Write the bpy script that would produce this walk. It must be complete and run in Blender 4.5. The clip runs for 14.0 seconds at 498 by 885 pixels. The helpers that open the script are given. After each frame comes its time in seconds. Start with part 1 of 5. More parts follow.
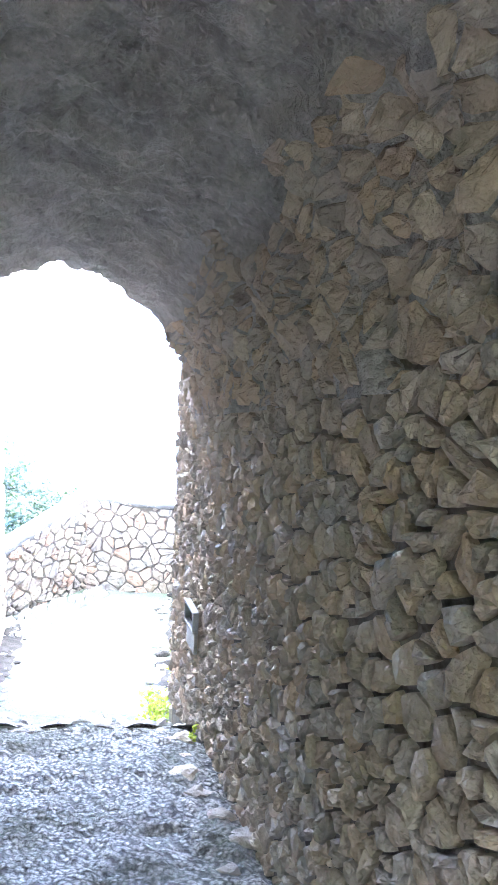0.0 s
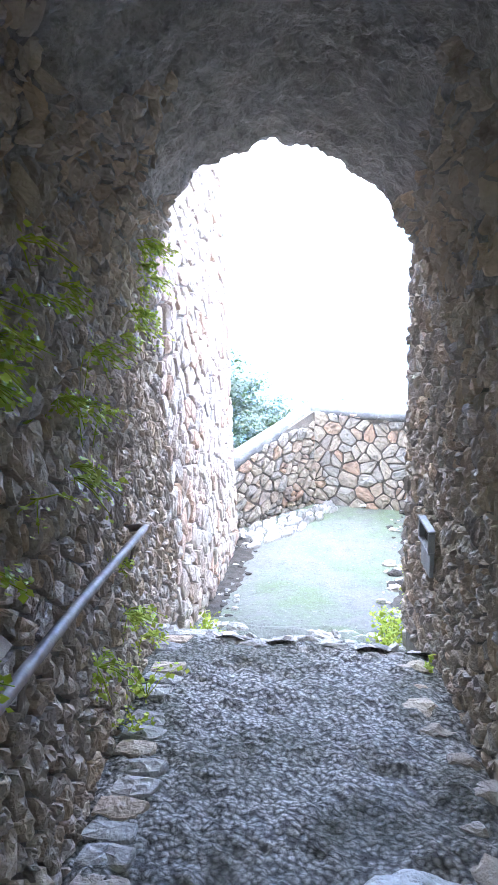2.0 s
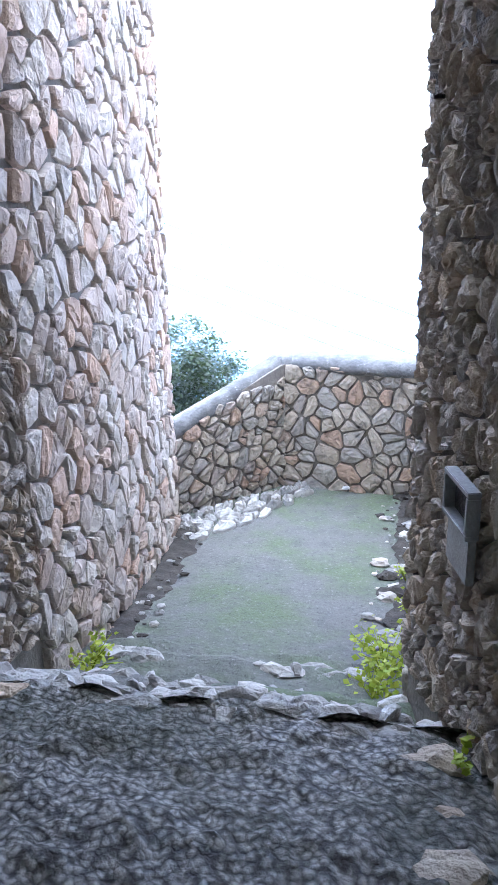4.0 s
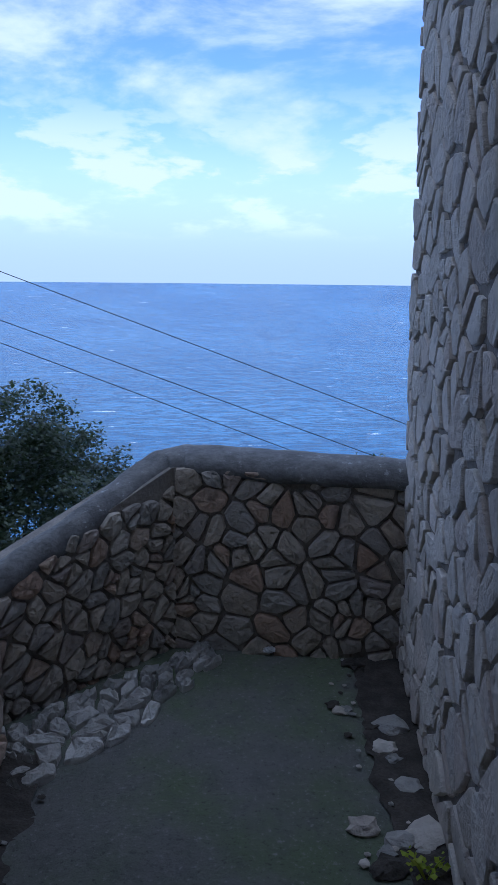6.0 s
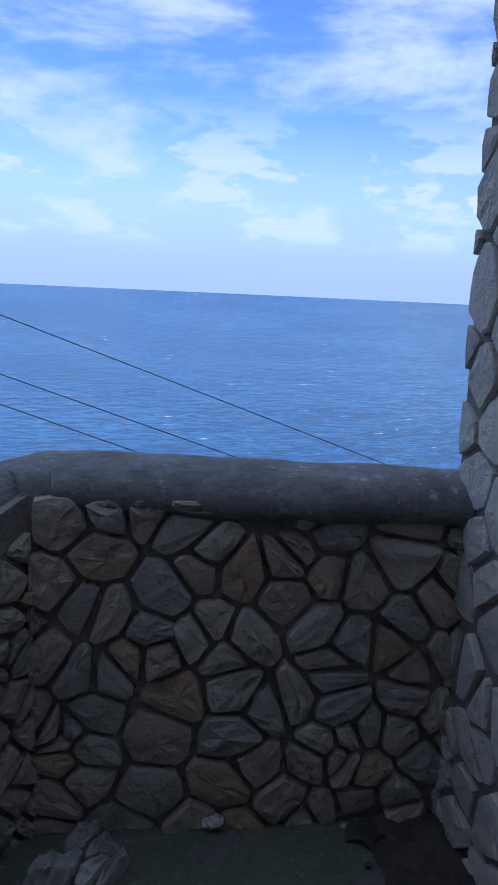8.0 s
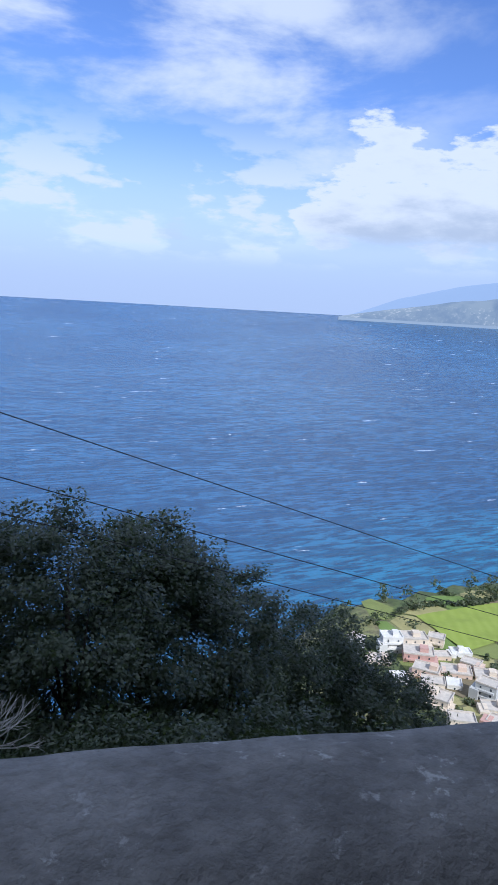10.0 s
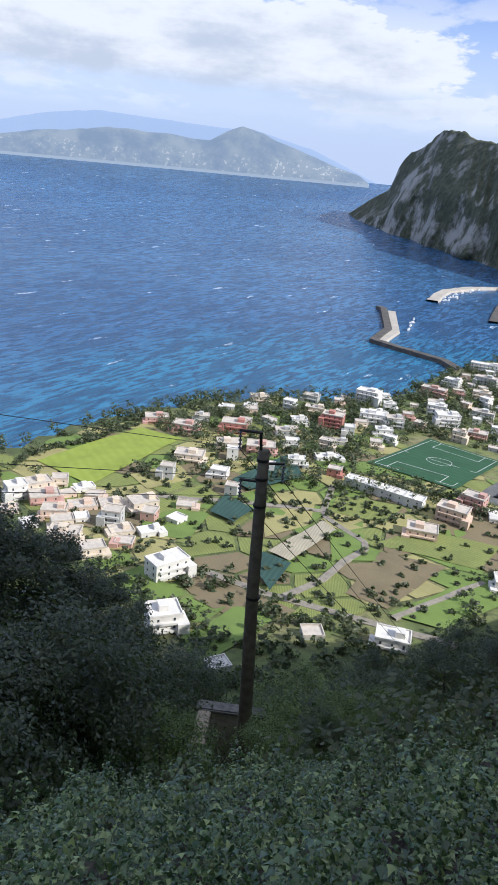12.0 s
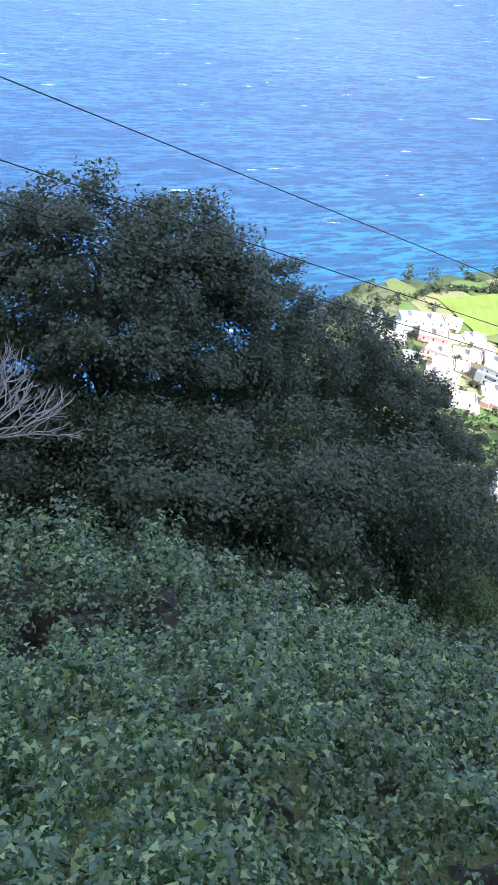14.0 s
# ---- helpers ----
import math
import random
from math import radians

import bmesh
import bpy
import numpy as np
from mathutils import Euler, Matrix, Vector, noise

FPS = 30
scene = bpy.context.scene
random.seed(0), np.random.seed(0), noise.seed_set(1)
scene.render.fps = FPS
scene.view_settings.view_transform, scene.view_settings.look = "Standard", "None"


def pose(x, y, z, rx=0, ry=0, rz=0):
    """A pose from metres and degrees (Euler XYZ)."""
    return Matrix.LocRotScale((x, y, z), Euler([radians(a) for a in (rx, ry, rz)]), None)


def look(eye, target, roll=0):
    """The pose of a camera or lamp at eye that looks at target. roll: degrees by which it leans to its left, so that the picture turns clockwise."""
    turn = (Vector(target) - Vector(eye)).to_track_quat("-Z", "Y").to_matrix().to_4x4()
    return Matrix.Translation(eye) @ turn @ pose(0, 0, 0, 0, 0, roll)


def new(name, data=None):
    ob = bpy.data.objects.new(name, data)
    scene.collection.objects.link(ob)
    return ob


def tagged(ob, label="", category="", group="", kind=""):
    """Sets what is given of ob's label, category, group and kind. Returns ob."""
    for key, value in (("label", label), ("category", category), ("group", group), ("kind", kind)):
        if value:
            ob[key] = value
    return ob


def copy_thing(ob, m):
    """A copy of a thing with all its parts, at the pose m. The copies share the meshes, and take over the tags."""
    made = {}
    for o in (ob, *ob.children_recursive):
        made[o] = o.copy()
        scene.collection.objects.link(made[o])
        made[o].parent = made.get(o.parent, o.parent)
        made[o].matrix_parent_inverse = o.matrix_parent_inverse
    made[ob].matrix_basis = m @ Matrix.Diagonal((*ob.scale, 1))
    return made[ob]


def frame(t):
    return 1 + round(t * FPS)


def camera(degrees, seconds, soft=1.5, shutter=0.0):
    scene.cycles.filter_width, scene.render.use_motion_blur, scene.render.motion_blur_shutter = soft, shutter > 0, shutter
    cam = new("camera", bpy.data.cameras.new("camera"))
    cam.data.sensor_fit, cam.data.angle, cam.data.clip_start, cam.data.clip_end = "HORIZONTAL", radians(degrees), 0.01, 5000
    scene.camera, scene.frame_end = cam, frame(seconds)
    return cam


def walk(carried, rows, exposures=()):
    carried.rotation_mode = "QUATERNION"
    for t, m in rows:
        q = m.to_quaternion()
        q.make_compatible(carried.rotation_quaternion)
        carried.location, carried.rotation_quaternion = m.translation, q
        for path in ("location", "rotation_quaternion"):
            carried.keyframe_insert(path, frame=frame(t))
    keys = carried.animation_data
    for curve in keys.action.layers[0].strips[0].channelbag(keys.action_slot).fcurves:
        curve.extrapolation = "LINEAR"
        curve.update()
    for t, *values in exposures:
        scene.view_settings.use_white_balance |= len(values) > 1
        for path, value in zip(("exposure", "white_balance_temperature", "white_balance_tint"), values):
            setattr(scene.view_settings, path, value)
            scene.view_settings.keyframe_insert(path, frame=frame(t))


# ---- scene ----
cam = camera(37.7, 14.0)
PATH = [
    (0, (1.039, -8.053, 3.357), (1.224, -6.099, 2.973), 3.0),
    (0.5, (1.055, -8.061, 3.413), (0.878, -6.107, 3.021), -0.1),
    (1, (1.062, -8.028, 3.389), (0.684, -6.121, 2.922), -2.0),
    (1.5, (1.064, -7.872, 3.299), (0.636, -6.0, 2.739), -3.1),
    (2, (1.046, -7.603, 3.149), (0.611, -5.746, 2.549), -2.6),
    (2.2, (1.06, -7.437, 3.064), (0.609, -5.586, 2.454), -1.7),
    (4.3, (0.92, -5.646, 2.223), (0.544, -3.773, 1.632), -1.1),
    (4.5, (0.876, -5.44, 2.214), (0.54, -3.547, 1.662), -0.9),
    (5, (0.673, -4.856, 2.184), (0.481, -2.9, 1.816), 0.7),
    (5.5, (0.505, -4.381, 2.155), (0.427, -2.425, 1.747), 0.3),
    (6, (0.431, -3.868, 2.082), (0.424, -1.917, 1.642), 0.6),
    (6.5, (0.329, -3.439, 2.019), (0.378, -1.488, 1.579), 1.0),
    (7, (0.245, -3.018, 1.855), (0.397, -1.066, 1.446), 1.8),
    (7.5, (0.209, -2.577, 1.68), (0.47, -0.628, 1.317), 1.6),
    (7.7, (0.139, -2.351, 1.656), (0.484, -0.425, 1.243), 2.1),
    (9.8, (0.17, -0.77, 1.7), (0.998, 1.013, 1.336), 3.1),
    (10, (0.17, -0.65, 1.74), (1.052, 1.106, 1.368), 3.3),
    (10.5, (0.17, -0.4, 1.84), (1.233, 1.235, 1.395), 3.2),
    (11, (0.17, -0.12, 1.92), (1.431, 1.336, 1.381), 3.7),
    (11.5, (0.18, 0.08, 1.97), (1.628, 1.316, 1.356), 4.3),
    (12, (0.19, 0.18, 1.98), (1.785, 1.157, 1.272), 5.4),
    (12.5, (0.2, 0.23, 1.98), (1.769, 1.056, 1.055), 7.4),
    (13, (0.2, 0.24, 1.98), (1.671, 1.0, 0.859), 9.7),
    (13.5, (0.2, 0.24, 1.98), (1.483, 1.178, 0.766), 11.4),
    (13.8, (0.2, 0.24, 1.98), (1.17, 1.505, 0.772), 9.0),
    (14, (0.2, 0.24, 1.98), (0.946, 1.667, 0.793), 8.3),
]
walk(cam, [(t, look(eye, target, roll)) for t, eye, target, roll in PATH],
     [(0.0, 5.95, 5600, 10), (0.5, 5.6, 5600, 10), (1.0, 5.25, 5600, 10), (2.2, 4.95, 5600, 10), (4.3, 3.2, 5500, 10), (4.7, 2.0, 5400, 10), (5.2, 0.8, 5200, 10), (5.6, 0.42, 5100, 10),
      (6.5, 0.2, 5000, 10), (7.7, 0.05, 5000, 10), (10.0, 0.0, 5400, 10), (11.0, 0.05, 5800, 10), (12.0, 0.15, 6000, 10), (13.0, 0.6, 6000, 10), (13.6, 0.95, 5800, 10), (14.0, 1.15, 5500, 10)])

# ---- world, sun ----
SUN_AZ, SUN_EL = 172.0, 38.0   # degrees clockwise from +y, degrees up
sun_way = Vector((math.sin(radians(SUN_AZ)) * math.cos(radians(SUN_EL)), math.cos(radians(SUN_AZ)) * math.cos(radians(SUN_EL)), math.sin(radians(SUN_EL))))
sun = new("sun", bpy.data.lights.new("sun", "SUN"))
sun.data.energy, sun.data.angle, sun.data.color = 5.0, radians(0.53), (1.0, 0.93, 0.82)
sun.matrix_world = look(sun_way * 300, (0, 0, 0))


class Tree:
    """Short hand for node trees."""

    def __init__(self, tree):
        self.t = tree

    def n(self, kind, props=None, **sockets):
        node = self.t.nodes.new(kind)
        p = props or {}
        if "operation" in p:
            node.operation = p["operation"]
        if "use_clamp" in p:
            node.use_clamp = p["use_clamp"]
        if "data_type" in p:
            node.data_type, node.blend_type = p["data_type"], p["blend_type"]
        if "interpolation_type" in p:
            node.interpolation_type = p["interpolation_type"]
        if "feature" in p:
            node.feature = p["feature"]
        for k, v in sockets.items():
            self.put(node, k, v)
        return node

    def put(self, node, key, v):
        key = int(key[1:]) if key[0] == "i" and key[1:].isdigit() else key.replace("_", " ")
        s = node.inputs[key]
        if isinstance(v, bpy.types.NodeSocket):
            self.t.links.new(v, s)
        else:
            s.default_value = v

    def math(self, op, a, b=0.0, clamp=False):
        return self.n("ShaderNodeMath", {"operation": op, "use_clamp": clamp}, i0=a, i1=b).outputs[0]

    def mix(self, f, a, b, blend="MIX"):
        m = self.n("ShaderNodeMix", {"data_type": "RGBA", "blend_type": blend})
        self.put(m, "i0", f), self.put(m, "i6", a), self.put(m, "i7", b)
        return m.outputs[2]

    def noise(self, vec, scale, detail=4.0, rough=0.55, out=0, distort=0.0):
        return self.n("ShaderNodeTexNoise", None, Vector=vec, Scale=scale, Detail=detail, Roughness=rough, Distortion=distort).outputs[out]

    def ramp(self, f, stops):
        r = self.n("ShaderNodeValToRGB", None, i0=f).color_ramp
        node = self.t.nodes[-1]
        while len(r.elements) < len(stops):
            r.elements.new(0.5)
        for e, (p, c) in zip(r.elements, stops):
            e.position, e.color = p, (c if len(c) == 4 else (*c, 1)) if isinstance(c, tuple) else (c, c, c, 1)
        return node.outputs[0]

    def remap(self, f, a, b, c=0.0, d=1.0):
        return self.n("ShaderNodeMapRange", {"interpolation_type": "SMOOTHSTEP"}, i0=f, i1=a, i2=b, i3=c, i4=d).outputs[0]


world = bpy.data.worlds.new("sky")
scene.world = world
world.use_nodes = True
wt = Tree(world.node_tree)
world.node_tree.nodes.clear()
sky = wt.n("ShaderNodeTexSky")
sky.sky_type, sky.sun_disc, sky.sun_elevation, sky.sun_rotation = "NISHITA", False, radians(SUN_EL), radians(SUN_AZ)
sky.altitude, sky.air_density, sky.dust_density, sky.ozone_density = 200, 1.0, 0.6, 2.0
co = wt.n("ShaderNodeTexCoord").outputs["Generated"]
sep = wt.n("ShaderNodeSeparateXYZ", None, Vector=co)
dx, dy, dz = sep.outputs
az = wt.math("ARCTAN2", dx, dy)
el = wt.math("ARCSINE", dz)
flat = wt.n("ShaderNodeCombineXYZ", None, X=az, Y=wt.math("MULTIPLY", el, 2.6), Z=0.0).outputs[0]
# high thin streaks and broken cumulus; cover added overhead, out of view, brightens the terrace
broad = wt.noise(flat, 3.3, 7.0, 0.58, distort=0.25)
streak = wt.remap(wt.math("ADD", broad, wt.remap(el, 0.38, 0.75, 0.0, 0.1)), 0.42, 0.64)
streak = wt.math("MULTIPLY", streak, wt.math("MAXIMUM", wt.remap(el, 0.38, 0.62), wt.remap(az, 0.5, 0.75, 1.0, 0.3)))
puffs = wt.noise(flat, 7.5, 8.0, 0.55)
low = wt.math("MULTIPLY", wt.remap(puffs, 0.45, 0.57), wt.math("MULTIPLY", wt.remap(el, 0.045, 0.075), wt.remap(el, 0.26, 0.13)))
# one heaped cloud bank over the far coast
lump = wt.noise(flat, 9.0, 9.0, 0.6)
half = wt.n("ShaderNodeMapRange", {"interpolation_type": "SMOOTHSTEP"}, i0=az, i1=0.43, i2=0.6, i3=0.0, i4=1.0).outputs[0]
fall = wt.n("ShaderNodeMapRange", {"interpolation_type": "SMOOTHSTEP"}, i0=az, i1=1.45, i2=1.08, i3=0.0, i4=1.0).outputs[0]
bank_top = wt.math("ADD", wt.math("MULTIPLY", wt.math("MULTIPLY", half, fall), 0.185), wt.math("ADD", 0.04, wt.math("MULTIPLY", wt.math("SUBTRACT", lump, 0.5), 0.3)))
over = wt.math("SUBTRACT", bank_top, el)
bank = wt.math("MULTIPLY", wt.remap(over, 0.0, 0.03), wt.remap(wt.math("ADD", el, wt.math("MULTIPLY", lump, 0.04)), 0.075, 0.125))
cloud = wt.math("MAXIMUM", wt.math("MAXIMUM", wt.math("MULTIPLY", streak, 0.85), wt.math("MULTIPLY", low, 0.9)), bank, True)
haze = wt.remap(el, 0.24, 0.0, 0.0, 0.95)
cloud = wt.math("MAXIMUM", cloud, haze, True)
shade = wt.remap(wt.math("ADD", over, wt.math("MULTIPLY", lump, 0.06)), 0.07, 0.2, 0.0, 1.0)
tone = wt.mix(wt.math("MULTIPLY", shade, bank), (0.93, 0.95, 1.0, 1), (0.62, 0.68, 0.80, 1))
tone = wt.mix(wt.math("MULTIPLY", wt.remap(el, 0.2, 0.02), wt.math("SUBTRACT", 1.0, wt.math("MAXIMUM", bank, wt.math("MULTIPLY", low, 0.85)))), tone, (0.60, 0.70, 0.93, 1))
blue = wt.n("ShaderNodeBackground", None, Color=wt.mix(1.0, sky.outputs[0], (0.80, 0.84, 1.12, 1), "MULTIPLY"), Strength=0.138)
white = wt.n("ShaderNodeBackground", None, Color=tone, Strength=0.87)
blend = wt.n("ShaderNodeMixShader", None, i0=cloud, i1=blue.outputs[0], i2=white.outputs[0])
wt.n("ShaderNodeOutputWorld", None, Surface=blend.outputs[0])


# ---- materials ----
def material(name, rough=0.8, metal=0.0):
    m = bpy.data.materials.new(name)
    m.use_nodes = True
    m.node_tree.nodes.clear()
    t = Tree(m.node_tree)
    b = t.n("ShaderNodeBsdfPrincipled", None, Roughness=rough, Metallic=metal)
    t.n("ShaderNodeOutputMaterial", None, Surface=b.outputs[0])
    where = t.n("ShaderNodeTexCoord").outputs["Object"]
    return m, t, b, where


def bump(t, b, height, strength=0.5, dist=0.02):
    t.put(b, "Normal", t.n("ShaderNodeBump", None, Strength=strength, Distance=dist, Height=height).outputs[0])


def pick(t):
    """A random number for each piece, whether it is an object or an island of a joined mesh."""
    a = t.n("ShaderNodeObjectInfo").outputs["Random"]
    i = t.n("ShaderNodeNewGeometry").outputs["Random Per Island"]
    return t.math("FRACT", t.math("ADD", a, i))


def stone_material(name, tones, grain=38.0, lichen=0.25, rough=0.9, dirt=0.5):
    m, t, b, w = material(name, rough)
    base = t.ramp(pick(t), [((i + 0.01) / len(tones), c) for i, c in enumerate(tones)])
    n1 = t.noise(w, grain, 8, 0.65)
    n2 = t.noise(w, 6.0, 5, 0.6)
    base = t.mix(t.remap(n1, 0.3, 0.75, 0.0, 0.55), base, (0.62, 0.6, 0.56, 1), "OVERLAY")
    base = t.mix(t.remap(n2, 0.5, 0.72, 0.0, dirt), base, (0.10, 0.095, 0.09, 1))
    base = t.mix(t.remap(t.noise(w, 14.0, 6, 0.7), 0.6, 0.7, 0.0, lichen), base, (0.5, 0.5, 0.46, 1))
    t.put(b, "Base_Color", base)
    t.put(b, "Specular_IOR_Level", 0.25)
    bump(t, b, t.math("ADD", n1, t.math("MULTIPLY", n2, 1.5)), 1.0, 0.022)
    return m


def plain(name, a, c, scale=8.0, rough=0.8, metal=0.0, strength=0.4, dist=0.01, fine=60.0):
    """Two tones of one surface, mottled at two scales."""
    m, t, b, w = material(name, rough, metal)
    n1, n2 = t.noise(w, scale, 6, 0.6), t.noise(w, fine, 4, 0.6)
    col = t.mix(t.remap(n1, 0.32, 0.68), (*a, 1), (*c, 1))
    col = t.mix(t.remap(n2, 0.3, 0.8, 0.0, 0.35), col, tuple(0.55 * v for v in a) + (1,))
    t.put(b, "Base_Color", col)
    t.put(b, "Roughness", t.remap(n2, 0.2, 0.8, max(rough - 0.12, 0.05), min(rough + 0.1, 1.0)))
    bump(t, b, t.math("ADD", n1, t.math("MULTIPLY", n2, 0.6)), strength, dist)
    return m


def leaf_material(name, tones, gloss=0.45, thin=0.25):
    m, t, b, w = material(name, gloss)
    col = t.ramp(t.n("ShaderNodeNewGeometry").outputs["Random Per Island"], [((i + 0.01) / len(tones), c) for i, c in enumerate(tones)])
    patch = t.noise(w, 0.9, 3)
    col = t.mix(t.remap(patch, 0.35, 0.7, 0.0, 0.35), col, (tones[0][0] * 0.6, tones[0][1] * 0.6, tones[0][2] * 0.6, 1))
    t.put(b, "Base_Color", col)
    t.put(b, "Specular_IOR_Level", 0.55)
    glow = t.n("ShaderNodeBsdfTranslucent", None, Color=t.mix(0.5, col, (0.25, 0.35, 0.06, 1)))
    both = t.n("ShaderNodeMixShader", None, i0=thin, i1=b.outputs[0], i2=glow.outputs[0])
    t.t.links.new(both.outputs[0], t.t.nodes["Material Output"].inputs["Surface"])
    return m


M_RIGHT = stone_material("pale_slab_stone", [(0.58, 0.52, 0.45), (0.66, 0.60, 0.52), (0.54, 0.50, 0.45), (0.62, 0.54, 0.47), (0.68, 0.63, 0.56)], 30, 0.15, 0.9, 0.2)
M_LEFT = stone_material("pinkish_rubble_stone", [(0.60, 0.48, 0.40), (0.66, 0.58, 0.50), (0.58, 0.51, 0.45), (0.64, 0.45, 0.34), (0.55, 0.46, 0.40)], 34, 0.25, 0.9, 0.2)
M_PARAPET = stone_material("grey_brown_stone", [(0.42, 0.36, 0.29), (0.50, 0.44, 0.36), (0.48, 0.34, 0.25), (0.37, 0.34, 0.31), (0.54, 0.47, 0.38), (0.40, 0.37, 0.33)], 34, 0.2)
M_TUNNEL = stone_material("damp_rubble_stone", [(0.48, 0.40, 0.32), (0.56, 0.48, 0.38), (0.38, 0.33, 0.28), (0.56, 0.44, 0.32), (0.46, 0.41, 0.36)], 24, 0.35, 0.9, 0.4)
M_SLAB = stone_material("worn_limestone", [(0.42, 0.41, 0.39), (0.5, 0.48, 0.45), (0.36, 0.35, 0.33)], 30, 0.35, 0.7)
M_KERB = stone_material("whitish_worn_limestone", [(0.60, 0.58, 0.55), (0.68, 0.66, 0.62), (0.52, 0.50, 0.47)], 30, 0.4, 0.75)
M_MORTAR = plain("dark_mortar", (0.20, 0.18, 0.155), (0.30, 0.27, 0.235), 9.0, 0.95, 0, 0.8, 0.02)
M_PMORTAR = plain("brown_grey_mortar", (0.21, 0.185, 0.158), (0.31, 0.275, 0.23), 9.0, 0.95, 0, 0.9, 0.02)
M_VAULT = plain("sooty_vault_plaster", (0.32, 0.30, 0.28), (0.50, 0.47, 0.44), 4.0, 0.93, 0, 1.0, 0.09, 24.0)
M_CAP = plain("weathered_coping_concrete", (0.125, 0.122, 0.118), (0.225, 0.22, 0.21), 7.0, 0.85, 0, 1.0, 0.015, 45.0)
t = Tree(M_CAP.node_tree)
b = M_CAP.node_tree.nodes["Principled BSDF"]
w = M_CAP.node_tree.nodes["Texture Coordinate"].outputs["Object"]
was = b.inputs["Base Color"].links[0].from_socket
spot = t.math("MULTIPLY", t.remap(t.noise(w, 26.0, 6, 0.7), 0.58, 0.66), t.remap(t.noise(w, 3.5, 4), 0.42, 0.6))
t.put(b, "Base_Color", t.mix(t.math("MULTIPLY", spot, 0.7), was, (0.46, 0.47, 0.46, 1)))
M_SOIL = plain("dark_damp_soil", (0.05, 0.043, 0.036), (0.10, 0.087, 0.072), 12.0, 0.95, 0, 0.9, 0.02, 80.0)
M_RAIL = plain("worn_galvanised_pipe", (0.27, 0.235, 0.205), (0.17, 0.12, 0.09), 14.0, 0.65, 0.2, 0.3, 0.003, 90.0)
M_WOOD = plain("tarred_timber_pole", (0.085, 0.073, 0.055), (0.14, 0.125, 0.09), 5.0, 0.85, 0, 0.6, 0.01, 40.0)
M_STEEL = plain("dull_black_steel", (0.025, 0.025, 0.027), (0.05, 0.045, 0.04), 12.0, 0.55, 0.6)
M_BARK = plain("dark_oak_bark", (0.045, 0.037, 0.03), (0.085, 0.07, 0.055), 9.0, 0.95, 0, 0.9, 0.02, 45.0)
M_TWIG = plain("bleached_dead_twig", (0.62, 0.60, 0.57), (0.48, 0.46, 0.43), 15.0, 0.9)
M_OAK = leaf_material("holm_oak_leaf", [(0.032, 0.05, 0.026), (0.05, 0.072, 0.036), (0.085, 0.105, 0.055), (0.04, 0.062, 0.033)], 0.4)
M_IVY = leaf_material("ivy_leaf", [(0.022, 0.05, 0.022), (0.06, 0.12, 0.045), (0.12, 0.195, 0.065), (0.028, 0.06, 0.027), (0.28, 0.37, 0.13), (0.05, 0.10, 0.042)], 0.22, 0.06)
M_SCRUB = leaf_material("scrub_leaf", [(0.03, 0.05, 0.022), (0.05, 0.075, 0.03), (0.075, 0.095, 0.042), (0.09, 0.10, 0.05)], 0.55)
M_HEATH = leaf_material("heath_leaf", [(0.09, 0.15, 0.045), (0.14, 0.21, 0.06), (0.19, 0.26, 0.08), (0.11, 0.17, 0.05)], 0.55)
M_WEED = leaf_material("fresh_weed_leaf", [(0.42, 0.52, 0.035), (0.52, 0.60, 0.045), (0.34, 0.46, 0.035), (0.58, 0.62, 0.07)], 0.6, 0.4)
M_PLASTIC = plain("crumpled_white_plastic", (0.72, 0.72, 0.70), (0.6, 0.59, 0.56), 13.0, 0.5, 0, 1.0, 0.05, 38.0)
M_PLATE = plain("bare_grey_sheet_metal", (0.42, 0.43, 0.43), (0.33, 0.33, 0.32), 10.0, 0.5, 0.5)
M_GLASS = plain("dark_window_glass", (0.03, 0.04, 0.05), (0.05, 0.06, 0.075), 0.4, 0.15)
M_ROOF = plain("pale_roof_screed", (0.58, 0.52, 0.45), (0.44, 0.40, 0.35), 0.35, 0.9, 0, 0.3, 0.02, 2.5)
M_MOLE = plain("dark_breakwater_rock", (0.06, 0.055, 0.05), (0.12, 0.11, 0.10), 0.12, 0.9, 0, 0.8, 0.5, 0.6)
M_QUAY = plain("pale_quay_stone", (0.48, 0.44, 0.38), (0.36, 0.33, 0.29), 0.06, 0.9)
M_HULL = plain("white_boat_hull", (0.75, 0.76, 0.77), (0.62, 0.62, 0.62), 0.4, 0.4)

# terrace concrete: grey with green algae film, pebbly
M_CONC, t, b, w = material("algae_stained_concrete", 0.85)
n1, n2, n3 = t.noise(w, 1.6, 5, 0.6), t.noise(w, 42.0, 7, 0.75), t.noise(w, 9.0, 6, 0.65)
col = t.mix(t.remap(n1, 0.38, 0.66), (0.22, 0.215, 0.20, 1), (0.175, 0.215, 0.125, 1))
col = t.mix(t.remap(n3, 0.45, 0.75, 0, 0.6), col, (0.14, 0.14, 0.13, 1))
col = t.mix(t.remap(n2, 0.55, 0.68, 0, 0.8), col, (0.38, 0.37, 0.35, 1))
col = t.mix(t.remap(n2, 0.44, 0.34, 0, 0.7), col, (0.07, 0.07, 0.065, 1))
t.put(b, "Base_Color", col)
bump(t, b, n2, 1.0, 0.02)
